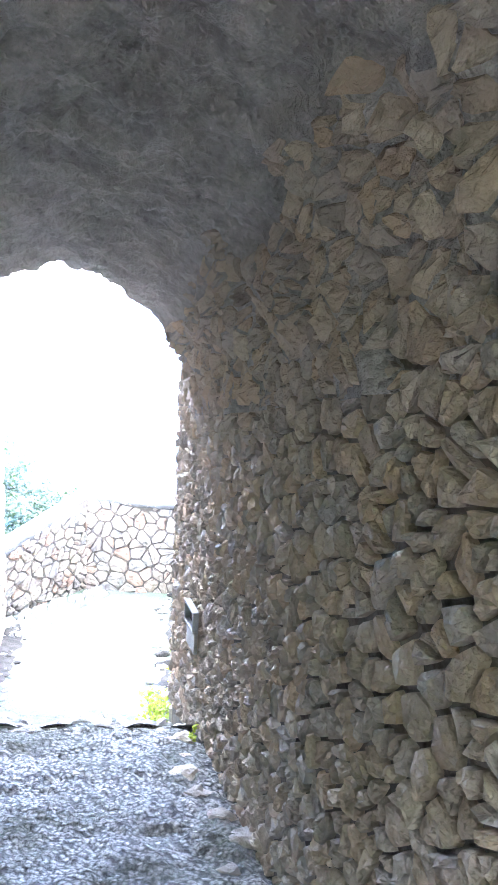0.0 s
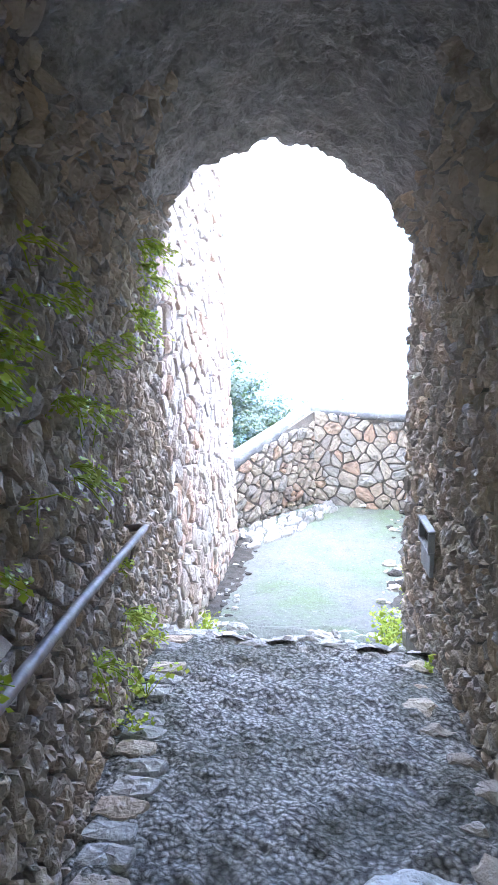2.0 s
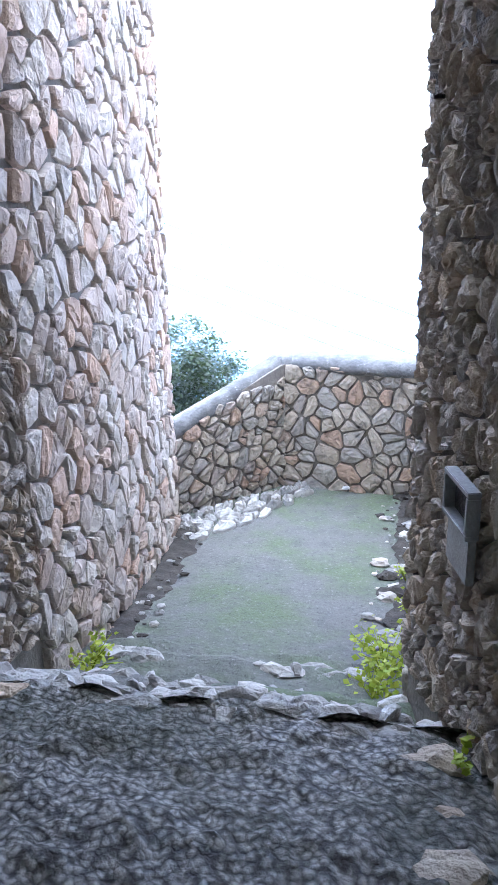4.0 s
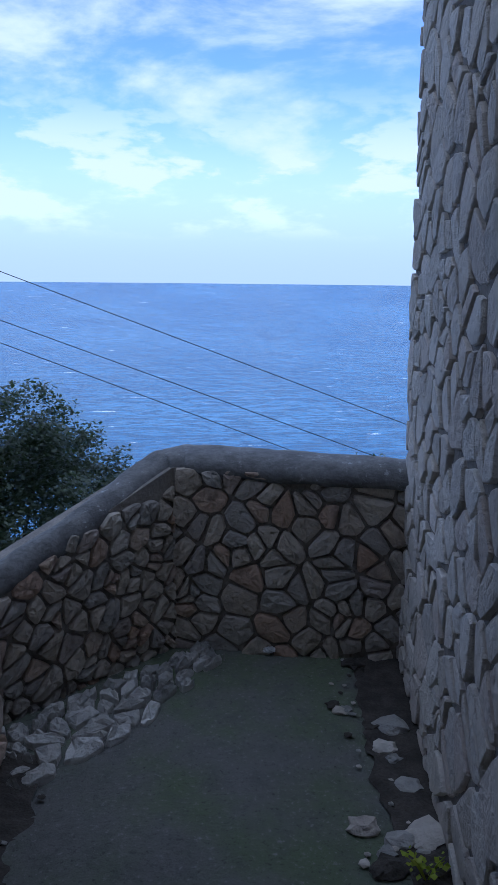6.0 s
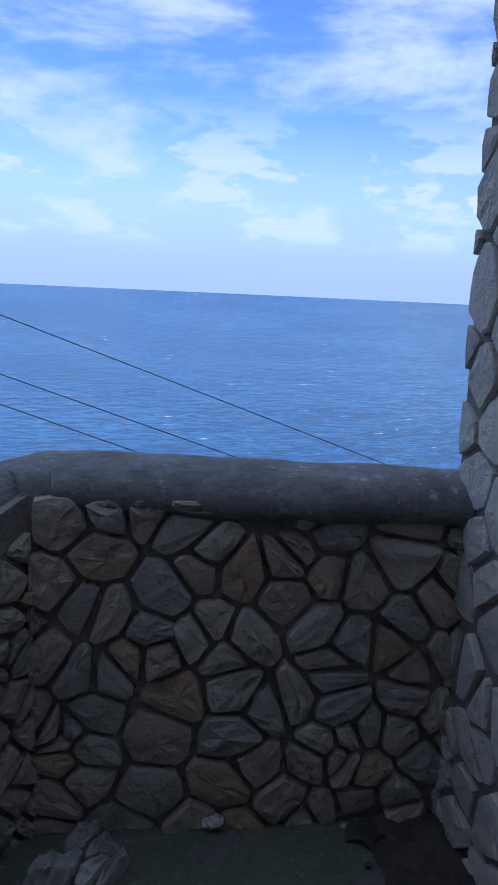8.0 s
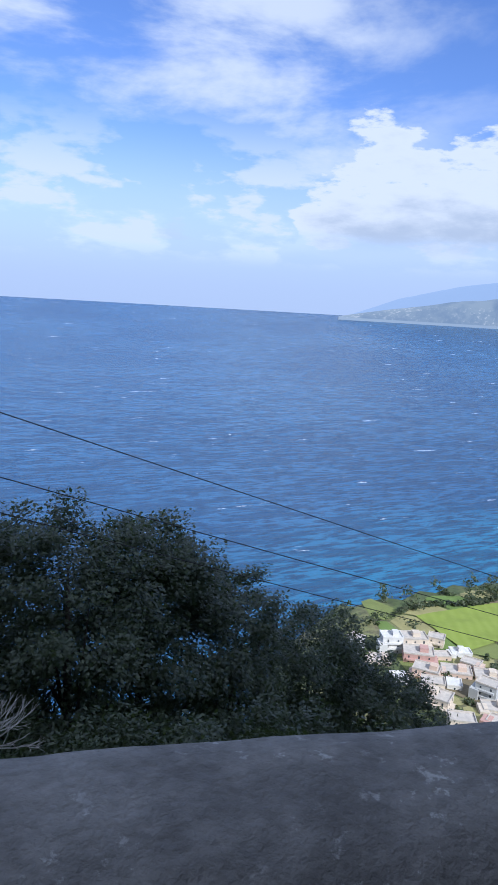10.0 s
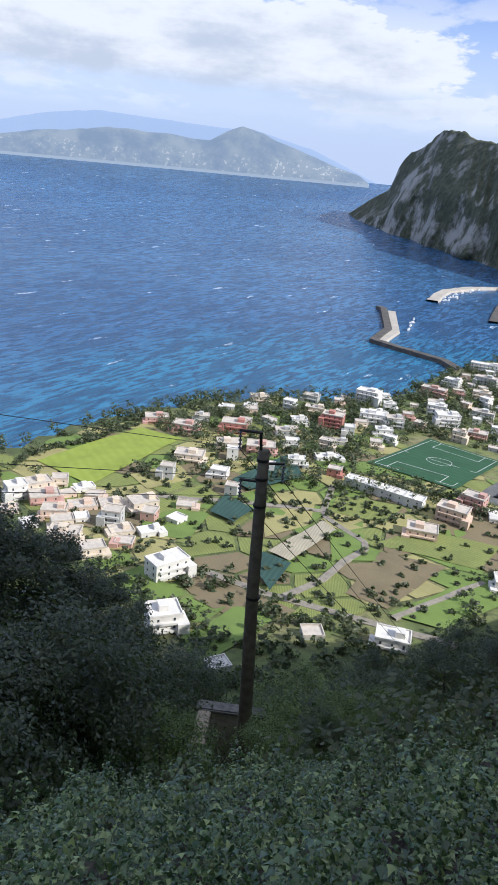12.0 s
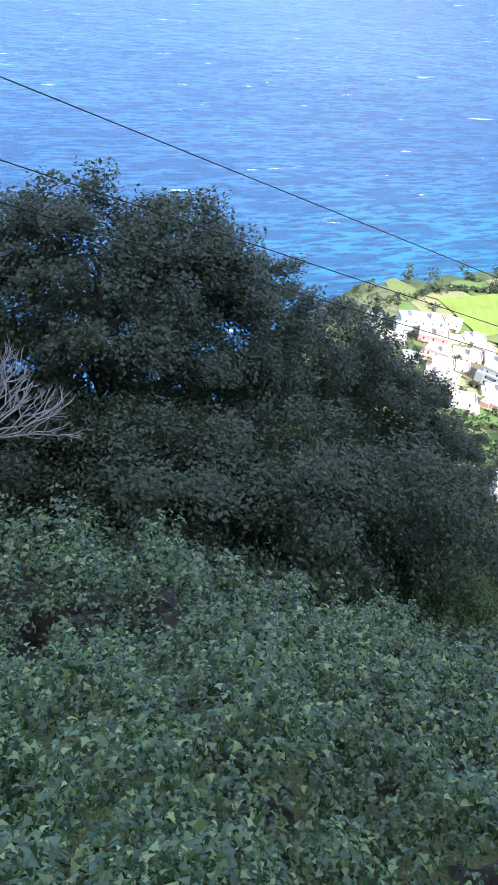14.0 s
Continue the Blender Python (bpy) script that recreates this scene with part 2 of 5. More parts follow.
# tunnel floor: coarse damp aggregate
M_GRAVEL, t, b, w = material("coarse_damp_aggregate", 0.5)
n1, n2, n3 = t.noise(w, 2.2, 5, 0.6), t.noise(w, 30.0, 9, 0.72), t.noise(w, 110.0, 5, 0.7)
wob = t.n("ShaderNodeVectorMath", {"operation": "ADD"}, i0=w, i1=t.n("ShaderNodeVectorMath", {"operation": "SCALE"}, i0=t.noise(w, 24.0, 4, 0.6, 1), Scale=0.022).outputs[0]).outputs[0]
vor = t.n("ShaderNodeTexVoronoi", {"feature": "F1"}, Vector=wob, Scale=44.0)
grit = t.math("ADD", t.math("MULTIPLY", vor.outputs[0], -0.7), n2)
col = t.mix(t.remap(grit, -0.05, 0.4), (0.075, 0.067, 0.055, 1), (0.46, 0.43, 0.375, 1))
col = t.mix(t.remap(n1, 0.4, 0.66, 0, 0.65), col, (0.11, 0.115, 0.085, 1))
col = t.mix(t.remap(n3, 0.6, 0.7, 0, 0.45), col, (0.5, 0.49, 0.47, 1))
t.put(b, "Base_Color", col)
t.put(b, "Roughness", t.remap(n1, 0.3, 0.7, 0.6, 0.85))
bump(t, b, grit, 1.0, 0.03)
# hillside and lowland ground
M_GROUND, t, b, w = material("scrubby_hillside", 0.95)
n1, n2, n3 = t.noise(w, 0.02, 8, 0.62), t.noise(w, 0.16, 8, 0.65), t.noise(w, 1.3, 6, 0.7)
col = t.ramp(n1, [(0.3, (0.07, 0.09, 0.035)), (0.45, (0.13, 0.17, 0.05)), (0.56, (0.21, 0.22, 0.085)), (0.7, (0.24, 0.18, 0.12))])
col = t.mix(t.remap(n2, 0.4, 0.68, 0, 0.7), col, (0.03, 0.045, 0.018, 1))
col = t.mix(t.remap(n3, 0.5, 0.75, 0, 0.5), col, (0.12, 0.105, 0.07, 1))
t.put(b, "Base_Color", col)
bump(t, b, t.math("ADD", n2, n3), 0.8, 0.4)
# sea: deep blue, turquoise over the shallow inshore bed, whitecaps
M_SEA, t, b, w = material("wind_ruffled_sea", 0.22)
sp = t.n("ShaderNodeSeparateXYZ", None, Vector=w)
turn = t.n("ShaderNodeMapping", None, Vector=w)
turn.inputs["Rotation"].default_value[2] = radians(-52)
turn.inputs["Scale"].default_value = (0.22, 1.0, 1.0)
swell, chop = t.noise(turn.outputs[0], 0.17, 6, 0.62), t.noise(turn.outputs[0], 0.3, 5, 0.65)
big = t.noise(w, 0.0016, 4, 0.55)
dist = t.n("ShaderNodeVectorMath", {"operation": "DISTANCE"}, i0=w, i1=(560.0, 60.0, -206.0)).outputs["Value"]
inshore = t.remap(t.math("ADD", dist, t.math("MULTIPLY", t.noise(w, 0.008, 5), 160.0)), 690.0, 480.0)
col = t.mix(t.remap(big, 0.35, 0.65), (0.034, 0.115, 0.25, 1), (0.06, 0.165, 0.32, 1))
col = t.mix(t.math("MULTIPLY", inshore, 0.6), col, (0.025, 0.20, 0.33, 1))
# wave shading painted into the colour: bands darkened by the swell noises
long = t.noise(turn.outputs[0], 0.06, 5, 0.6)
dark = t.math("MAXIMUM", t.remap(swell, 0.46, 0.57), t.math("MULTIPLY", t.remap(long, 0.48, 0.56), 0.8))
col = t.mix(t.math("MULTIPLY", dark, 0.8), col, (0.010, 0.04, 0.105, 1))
foam = t.math("MULTIPLY", t.remap(t.noise(turn.outputs[0], 0.055, 7, 0.62), 0.668, 0.70), t.remap(t.noise(w, 0.4, 4), 0.45, 0.6))
col = t.mix(t.math("MULTIPLY", foam, 0.85), col, (0.75, 0.79, 0.82, 1))
t.put(b, "Base_Color", col)
t.put(b, "Roughness", t.math("ADD", 0.24, t.math("MULTIPLY", foam, 0.5)))
t.put(b, "IOR", 1.33)
bump(t, b, t.math("ADD", swell, t.math("MULTIPLY", chop, 0.35)), 0.8, 2.6)
# limestone headland
M_CLIFF, t, b, w = material("wooded_limestone_cliff", 0.95)
tall = t.n("ShaderNodeMapping", None, Vector=w)
tall.inputs["Scale"].default_value = (1.0, 1.0, 0.8)
n1, n2 = t.noise(tall.outputs[0], 0.011, 8, 0.65), t.noise(tall.outputs[0], 0.05, 7, 0.7)
geo = t.n("ShaderNodeNewGeometry")
up = t.n("ShaderNodeSeparateXYZ", None, Vector=geo.outputs["Normal"]).outputs[2]
col = t.mix(t.remap(n2, 0.35, 0.7), (0.045, 0.057, 0.035, 1), (0.115, 0.12, 0.075, 1))
steep = t.math("MULTIPLY", t.remap(up, 0.85, 0.5), t.remap(n1, 0.47, 0.6))
col = t.mix(steep, col, (0.36, 0.355, 0.33, 1))
t.put(b, "Base_Color", col)
bump(t, b, t.math("ADD", n1, n2), 1.0, 7.0)
# far coast, a glowing backdrop with its haze painted into the emission colour
M_FAR, t, b, w = material("painted_haze_coast", 1.0)
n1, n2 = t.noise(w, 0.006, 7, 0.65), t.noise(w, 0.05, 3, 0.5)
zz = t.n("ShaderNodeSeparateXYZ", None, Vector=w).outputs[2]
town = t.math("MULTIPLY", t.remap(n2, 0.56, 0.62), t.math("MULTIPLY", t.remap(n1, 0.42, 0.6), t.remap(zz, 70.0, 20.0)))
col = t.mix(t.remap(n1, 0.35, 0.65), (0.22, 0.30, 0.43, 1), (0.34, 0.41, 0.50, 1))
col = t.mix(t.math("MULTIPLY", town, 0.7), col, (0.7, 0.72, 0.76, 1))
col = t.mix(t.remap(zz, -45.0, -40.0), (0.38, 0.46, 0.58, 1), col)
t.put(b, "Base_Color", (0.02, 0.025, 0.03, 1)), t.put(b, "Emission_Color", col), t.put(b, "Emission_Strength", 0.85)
# farther mountains: pale blue haze put in as an even emission
M_FARTHER = plain("painted_haze_mountain", (0.02, 0.025, 0.03), (0.025, 0.03, 0.035), 0.01, 1.0)
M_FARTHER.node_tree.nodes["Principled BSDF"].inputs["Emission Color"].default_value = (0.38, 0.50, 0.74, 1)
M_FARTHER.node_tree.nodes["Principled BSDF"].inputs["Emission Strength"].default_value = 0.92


# ---- helpers for meshes ----
def mesh_of(name, verts, faces, mat, smooth=False):
    me = bpy.data.meshes.new(name)
    me.from_pydata([tuple(v) for v in verts], [], [tuple(f) for f in faces])
    me.materials.append(mat)
    if smooth:
        me.shade_smooth()
    me.update()
    return me


def part(name, bm, mat, parent, label="", smooth=False):
    """One mesh object under a thing or a part, from a bmesh or a (verts, faces) pair."""
    if isinstance(bm, bmesh.types.BMesh):
        me = bpy.data.meshes.new(name)
        bm.to_mesh(me)
        bm.free()
        me.materials.append(mat)
        if smooth:
            me.shade_smooth()
    else:
        me = mesh_of(name, bm[0], bm[1], mat, smooth)
    ob = new(name, me)
    ob.parent = parent
    return tagged(ob, label)


def thing(name, label, category, group="", at=(0, 0, 0)):
    ob = new(name)
    ob.location = at
    ob.empty_display_size = 0.1
    return tagged(ob, label, category, group)


def setting(name, data, label, category):
    return tagged(new(name, data), label, category, "", "structure")


def box_bm(x0, x1, y0, y1, z0, z1, bevel=0.0):
    bm = bmesh.new()
    bmesh.ops.create_cube(bm, size=1)
    for v in bm.verts:
        v.co = ((x0 + x1) / 2 + v.co.x * (x1 - x0), (y0 + y1) / 2 + v.co.y * (y1 - y0), (z0 + z1) / 2 + v.co.z * (z1 - z0))
    if bevel:
        bmesh.ops.bevel(bm, geom=bm.edges[:], offset=bevel, segments=2, affect="EDGES")
    return bm


def tube(points, radii, sides=10, closed_ends=True):
    """A round tapered tube along points, as (verts, faces)."""
    pts = [Vector(p) for p in points]
    if not isinstance(radii, (list, tuple)):
        radii = [radii] * len(pts)
    verts, faces = [], []
    for i, p in enumerate(pts):
        d = (pts[min(i + 1, len(pts) - 1)] - pts[max(i - 1, 0)]).normalized()
        a = d.orthogonal().normalized() if i == 0 else (last - d * last.dot(d)).normalized()
        last = a
        c = d.cross(a)
        for k in range(sides):
            q = 2 * math.pi * k / sides
            verts.append(p + (a * math.cos(q) + c * math.sin(q)) * radii[i])
    for i in range(len(pts) - 1):
        for k in range(sides):
            faces.append((i * sides + k, i * sides + (k + 1) % sides, (i + 1) * sides + (k + 1) % sides, (i + 1) * sides + k))
    if closed_ends:
        faces.append(tuple(range(sides))[::-1])
        faces.append(tuple(range((len(pts) - 1) * sides, len(pts) * sides)))
    return verts, faces


def join(*meshes):
    verts, faces = [], []
    for v, f in meshes:
        n = len(verts)
        verts += list(v)
        faces += [tuple(i + n for i in q) for q in f]
    return verts, faces


def lobed_leaves(name, centres, normals, size, mat, rng):
    """Many three-lobed leaf blades folded along the midrib, as one mesh."""
    n = len(centres)
    nor = normals / np.maximum(np.linalg.norm(normals, axis=1, keepdims=True), 1e-6)
    side = np.cross(nor, rng.normal(size=(n, 3)))
    side /= np.maximum(np.linalg.norm(side, axis=1, keepdims=True), 1e-6)
    ahead = np.cross(nor, side)
    s = (size * rng.uniform(0.45, 1.5, n))[:, None]
    wide = rng.uniform(0.65, 1.15, n)[:, None]
    shape = ((-0.36, 0.0, 0.0), (-0.26, 0.44, -0.16), (0.06, 0.2, -0.05), (0.56, 0.0, -0.14), (0.06, -0.2, -0.05), (-0.26, -0.44, -0.16))
    v = np.stack([centres + ahead * s * p + side * s * wide * q + nor * s * h for p, q, h in shape], 1)
    me = bpy.data.meshes.new(name)
    idx = np.arange(n)[:, None] * 6
    tri = np.concatenate([idx + t3 for t3 in ([0, 1, 2], [0, 2, 3], [0, 3, 4], [0, 4, 5])], axis=1).reshape(-1)
    me.vertices.add(n * 6)
    me.vertices.foreach_set("co", v.reshape(-1))
    me.loops.add(n * 12)
    me.loops.foreach_set("vertex_index", tri.astype(np.int32))
    me.polygons.add(n * 4)
    me.polygons.foreach_set("loop_start", (np.arange(n * 4) * 3).astype(np.int32))
    me.materials.append(mat)
    me.update(calc_edges=True)
    me.validate()
    return me


def leaves(name, centres, normals, size, mat, rng, width=0.55, fold=0.25):
    """Many folded leaf blades, four corners each, as one mesh."""
    n = len(centres)
    nor = normals / np.maximum(np.linalg.norm(normals, axis=1, keepdims=True), 1e-6)
    side = np.cross(nor, rng.normal(size=(n, 3)))
    side /= np.maximum(np.linalg.norm(side, axis=1, keepdims=True), 1e-6)
    along = np.cross(nor, side)
    s = (size * rng.uniform(0.6, 1.35, n))[:, None]
    v = np.empty((n, 4, 3))
    v[:, 0] = centres - along * s * 0.5
    v[:, 1] = centres + side * s * width * 0.5 - nor * s * fold * 0.4 - along * s * 0.08
    v[:, 2] = centres + along * s * 0.5 - nor * s * fold * 0.3
    v[:, 3] = centres - side * s * width * 0.5 - nor * s * fold * 0.4 - along * s * 0.08
    me = bpy.data.meshes.new(name)
    me.vertices.add(n * 4)
    me.vertices.foreach_set("co", v.reshape(-1))
    idx = np.arange(n)[:, None] * 4
    tri = np.concatenate([idx + [0, 1, 2], idx + [0, 2, 3]], axis=1).reshape(-1)
    me.loops.add(n * 6)
    me.loops.foreach_set("vertex_index", tri.astype(np.int32))
    me.polygons.add(n * 2)
    me.polygons.foreach_set("loop_start", (np.arange(n * 2) * 3).astype(np.int32))
    me.materials.append(mat)
    me.update(calc_edges=True)
    me.validate()
    return me


# ---- irregular masonry ----
def cells(width, height, size, rng, gap=0.02, jitter=0.42, stretch=1.0, fillers=0.0):
    """Irregular polygons that fill a width x height sheet, with joints between them."""
    nx, ny = max(1, round(width / (size * stretch))), max(1, round(height / size))
    sx, sy = width / nx, height / ny
    seed = {}
    for i in range(-2, nx + 2):
        for j in range(-2, ny + 2):
            off = 0.5 if j % 2 else 0.0
            seed[i, j, 0] = ((i + 0.25 + off + rng.uniform(-jitter, jitter)) * sx, (j + 0.5 + rng.uniform(-jitter, jitter)) * sy)
            if rng.random() < fillers:
                p = seed[i, j, 0]
                seed[i, j, 1] = (p[0] + rng.uniform(0.38, 0.6) * sx * rng.choice((-1, 1)), p[1] + rng.uniform(0.3, 0.55) * sy * rng.choice((-1, 1)))
    found = []
    for i, j, kk in [q for q in seed if -1 <= q[0] <= nx and 0 <= q[1] < ny]:
        c = seed[i, j, kk]
        poly = [(c[0] - 2 * sx, c[1] - 2 * sy), (c[0] + 2 * sx, c[1] - 2 * sy), (c[0] + 2 * sx, c[1] + 2 * sy), (c[0] - 2 * sx, c[1] + 2 * sy)]
        planes = [((1, 0), 0.0), ((-1, 0), -width), ((0, 1), gap / 2), ((0, -1), -(height - gap / 2))]
        for a, b2, k2 in [(a, b2, k2) for a in range(-2, 3) for b2 in range(-2, 3) for k2 in (0, 1)]:
            q = seed.get((i + a, j + b2, k2))
            if q is None or (a == 0 and b2 == 0 and k2 == kk):
                continue
            dx2, dy2 = c[0] - q[0], c[1] - q[1]
            ln = math.hypot(dx2, dy2)
            if ln < 1e-6:
                continue
            nrm = (dx2 / ln, dy2 / ln)
            mid = ((c[0] + q[0]) / 2, (c[1] + q[1]) / 2)
            planes.append((nrm, nrm[0] * mid[0] + nrm[1] * mid[1] + gap / 2))
        for nrm, off2 in planes:
            out = []
            for k in range(len(poly)):
                p, r = poly[k], poly[(k + 1) % len(poly)]
                dp, dr = nrm[0] * p[0] + nrm[1] * p[1] - off2, nrm[0] * r[0] + nrm[1] * r[1] - off2
                if dp >= 0:
                    out.append(p)
                if (dp >= 0) != (dr >= 0):
                    f = dp / (dp - dr)
                    out.append((p[0] + (r[0] - p[0]) * f, p[1] + (r[1] - p[1]) * f))
            poly = out
            if len(poly) < 3:
                break
        if len(poly) < 3:
            continue
        # drop slivers, wobble the corners
        clean = []
        for p in poly:
            if not clean or math.hypot(p[0] - clean[-1][0], p[1] - clean[-1][1]) > size * 0.12:
                clean.append(p)
        if len(clean) > 2:
            found.append(clean)
    return found


def stone_piece(poly, put, depth, rng, rise=0.25, soften=0.1):
    """A stone with a bevelled, slightly domed and uneven face. put(u, v, d) gives the place in the world."""
    cx, cy = sum(p[0] for p in poly) / len(poly), sum(p[1] for p in poly) / len(poly)
    ring = []
    for k in range(len(poly)):
        p, q = poly[k], poly[(k + 1) % len(poly)]
        ring.append(p)
        w2 = rng.uniform(0.3, 0.7)
        m = (p[0] + (q[0] - p[0]) * w2, p[1] + (q[1] - p[1]) * w2)
        pull = rng.uniform(-0.03, 0.06)
        ring.append((m[0] + (cx - m[0]) * pull, m[1] + (cy - m[1]) * pull))
    soft = []
    n = len(ring)
    for k in range(n):
        a, b2, c = ring[k - 1], ring[k], ring[(k + 1) % n]
        soft.append((soften * (a[0] + c[0]) + (1 - 2 * soften) * b2[0], soften * (a[1] + c[1]) + (1 - 2 * soften) * b2[1]))
    tl = min(0.12, 0.03 + 0.4 * rise)
    tilt = (rng.uniform(-tl, tl), rng.uniform(-tl, tl))
    d0 = depth * rng.uniform(0.7, 1.15)
    verts, faces = [], []
    for f, dd, rough in ((1.0, -0.02, 0), (0.985, 0.7, 0.05 + 0.3 * rise), (0.93, 0.97, 0.04 + 0.5 * rise), (0.5, 1.0 + rise * 0.5, 0.05 + 0.9 * rise)):
        for p in soft:
            u, v = cx + (p[0] - cx) * f, cy + (p[1] - cy) * f
            d = d0 * (dd + (rng.uniform(-rough, rough))) + ((u - cx) * tilt[0] + (v - cy) * tilt[1]) * (dd > 0)
            verts.append(put(u, v, d))
    verts.append(put(cx, cy, d0 * (1.05 + rise * rng.uniform(0.3, 1.0))))
    for r in range(3):
        for k in range(n):
            faces.append((r * n + k, r * n + (k + 1) % n, (r + 1) * n + (k + 1) % n, (r + 1) * n + k))
    for k in range(n):
        faces.append((3 * n + k, 3 * n + (k + 1) % n, 4 * n))
    return verts, faces


def masonry(parent, polys, put, depth, mat, seed, near=lambda c: True, keep=lambda c: True, name="stone", rise=0.25, most=290, flip=False, soften=0.1):
    rng = random.Random(seed)
    rest, count = [], 0
    for poly in polys:
        c = (sum(p[0] for p in poly) / len(poly), sum(p[1] for p in poly) / len(poly))
        if not keep(c):
            continue
        v, f = stone_piece(poly, put, depth, rng, rise, soften)
        if flip:
            f = [q[::-1] for q in f]
        if near(c) and count < most:
            part(name, (v, f), mat, parent)
            count += 1
        else:
            rest.append((v, f))
    if rest:
        ob = part(name + "work", join(*rest), mat, parent)
        tagged(ob, "", "", "", "stuff")


def along(line):
    """A point and the unit way at a length u along a plan line."""
    pts = [Vector((x, y)) for x, y in line]
    lens = [(pts[i + 1] - pts[i]).length for i in range(len(pts) - 1)]

    def at(u):
        for i, ln in enumerate(lens):
            if u <= ln or i == len(lens) - 1:
                d = (pts[i + 1] - pts[i]).normalized()
                return pts[i] + d * u, d
            u -= ln
    return at, sum(lens)


# ---- plan of the passage ----
LEFT_OUT = [(-0.70, -0.95), (-0.47, -3.5)]
LEFT_IN = [(-0.47, -3.5), (-0.42, -4.0), (-0.05, -5.8), (0.45, -8.0), (0.98, -10.5), (1.1, -11.0)]
RIGHT_OUT = [(1.04, -3.4), (1.30, -0.1)]
RIGHT_IN = [(1.04, -3.4), (1.18, -4.0), (1.42, -5.3), (1.9, -8.0), (2.42, -10.5), (2.55, -11.0)]
SLOPE = 0.20


def floor_in(y):
    return 0.85 + SLOPE * (-4.1 - y)


def floor_out(x, y):
    rise = 0.2 * max(0.0, min(1.0, (-1.2 - y) / 1.7)) ** 1.2
    return rise - 0.10 * max(0.0, min(1.0, (-x - 0.05) / 0.8))


def side_at(line, y):
    for (x0, y0), (x1, y1) in zip(line, line[1:]):
        if min(y0, y1) <= y <= max(y0, y1):
            return x0 + (x1 - x0) * (y - y0) / (y1 - y0)
    return line[-1][0]


def wall_back(name, line, bottom, top, thick, side, label):
    """The core of a wall: thick, along a plan line; side +1 thickens to the left of the way."""
    at, length = along(line)
    n = max(2, round(length / 0.25))
    verts, faces = [], []
    for i in range(n + 1):
        p, d = at(length * i / n)
        o = Vector((-d.y, d.x)) * side
        for q in (p, p + o * thick):
            verts += [(q.x, q.y, bottom(p.y)), (q.x, q.y, top(p.y))]
    for i in range(n):
        a, c = i * 4, i * 4 + 4
        faces += [(a, c, c + 1, a + 1), (a + 2, a + 3, c + 3, c + 2), (a + 1, c + 1, c + 3, a + 3), (a, a + 2, c + 2, c)]
    faces += [(0, 1, 3, 2), (n * 4, n * 4 + 2, n * 4 + 3, n * 4 + 1)]
    return setting(name, mesh_of(name, verts, faces, M_MORTAR), label, "wall")


def wall_put(line, side, base):
    """put() for stones on a wall's face; side +1 sticks out to the left of the way."""
    at, length = along(line)

    def put(u, v, d):
        p, w2 = at(min(max(u, 0.0), length))
        over = u - min(max(u, 0.0), length)
        o = Vector((-w2.y, w2.x)) * side * d
        return Vector((p.x + w2.x * over + o.x, p.y + w2.y * over + o.y, base(p.y) + v))
    return put, length


def cell_rng(k):
    return random.Random(k)


# ---- floors ----
def grid(nu, nv, fn):
    verts = [fn(i / nu, j / nv) for i in range(nu + 1) for j in range(nv + 1)]
    faces = [(i * (nv + 1) + j, (i + 1) * (nv + 1) + j, (i + 1) * (nv + 1) + j + 1, i * (nv + 1) + j + 1) for i in range(nu) for j in range(nv)]
    return verts, faces


def terrace_point(s, q):
    y = -2.93 + 3.0 * s
    x0, x1 = -0.72 - (0.9 if y > -1.0 else 0.0) * min(1.0, (y + 1.0) / 0.2), 1.25
    x = x0 + (x1 - x0) * q
    return (x, y, floor_out(x, y) + 0.012 * noise.noise((x * 3, y * 3, 0)) + 0.006 * noise.noise((x * 11, y * 11, 2)))


setting("floor_terrace", mesh_of("floor_terrace", *grid(70, 50, terrace_point), M_CONC, True), "grey-green algae-stained concrete terrace floor", "floor")


def tunnel_floor_point(s, q):
    y = -4.1 - 7.5 * s
    x0, x1 = side_at(LEFT_IN, y) - 0.1, side_at(RIGHT_IN, y) + 0.1
    x = x0 + (x1 - x0) * q
    n = noise.noise((x * 5, y * 5, 7))
    return (x, y, floor_in(y) + 0.025 * n + 0.022 * noise.noise((x * 17, y * 17, 1)) + 0.012 * noise.noise((x * 40, y * 40, 3)) - 0.05 * max(0, abs(q - 0.5) - 0.38) / 0.12)


setting("floor_tunnel", mesh_of("floor_tunnel", *grid(300, 60, tunnel_floor_point), M_GRAVEL, True), "rough damp aggregate floor sloping down the tunnel", "floor")

# rough steps from the tunnel down to the terrace
STEPS = [(-4.12, -3.42, 0.42), (-3.44, -3.06, 0.29), (-3.08, -2.88, 0.21)]
steps = tagged(new("steps"), "worn stone steps with broken pale edges", "steps", "", "structure")
for k, (y0, y1, z) in enumerate(STEPS):
    def tread(s, q, y0=y0, y1=y1, z=z):
        y = y0 + (y1 - y0) * s
        x = -0.62 + 1.85 * q
        edge = 0.03 * noise.noise((x * 4, y * 4, z)) + 0.012 * noise.noise((x * 15, y * 15, z))
        return (x, y + (0.03 * noise.noise((x * 5, 0, z)) if s > 0.97 else 0), z + edge - (0.25 if s > 0.985 else 0))
    part("tread", grid(24, 60, tread), M_CONC, steps, "", True)
rng = cell_rng(5)
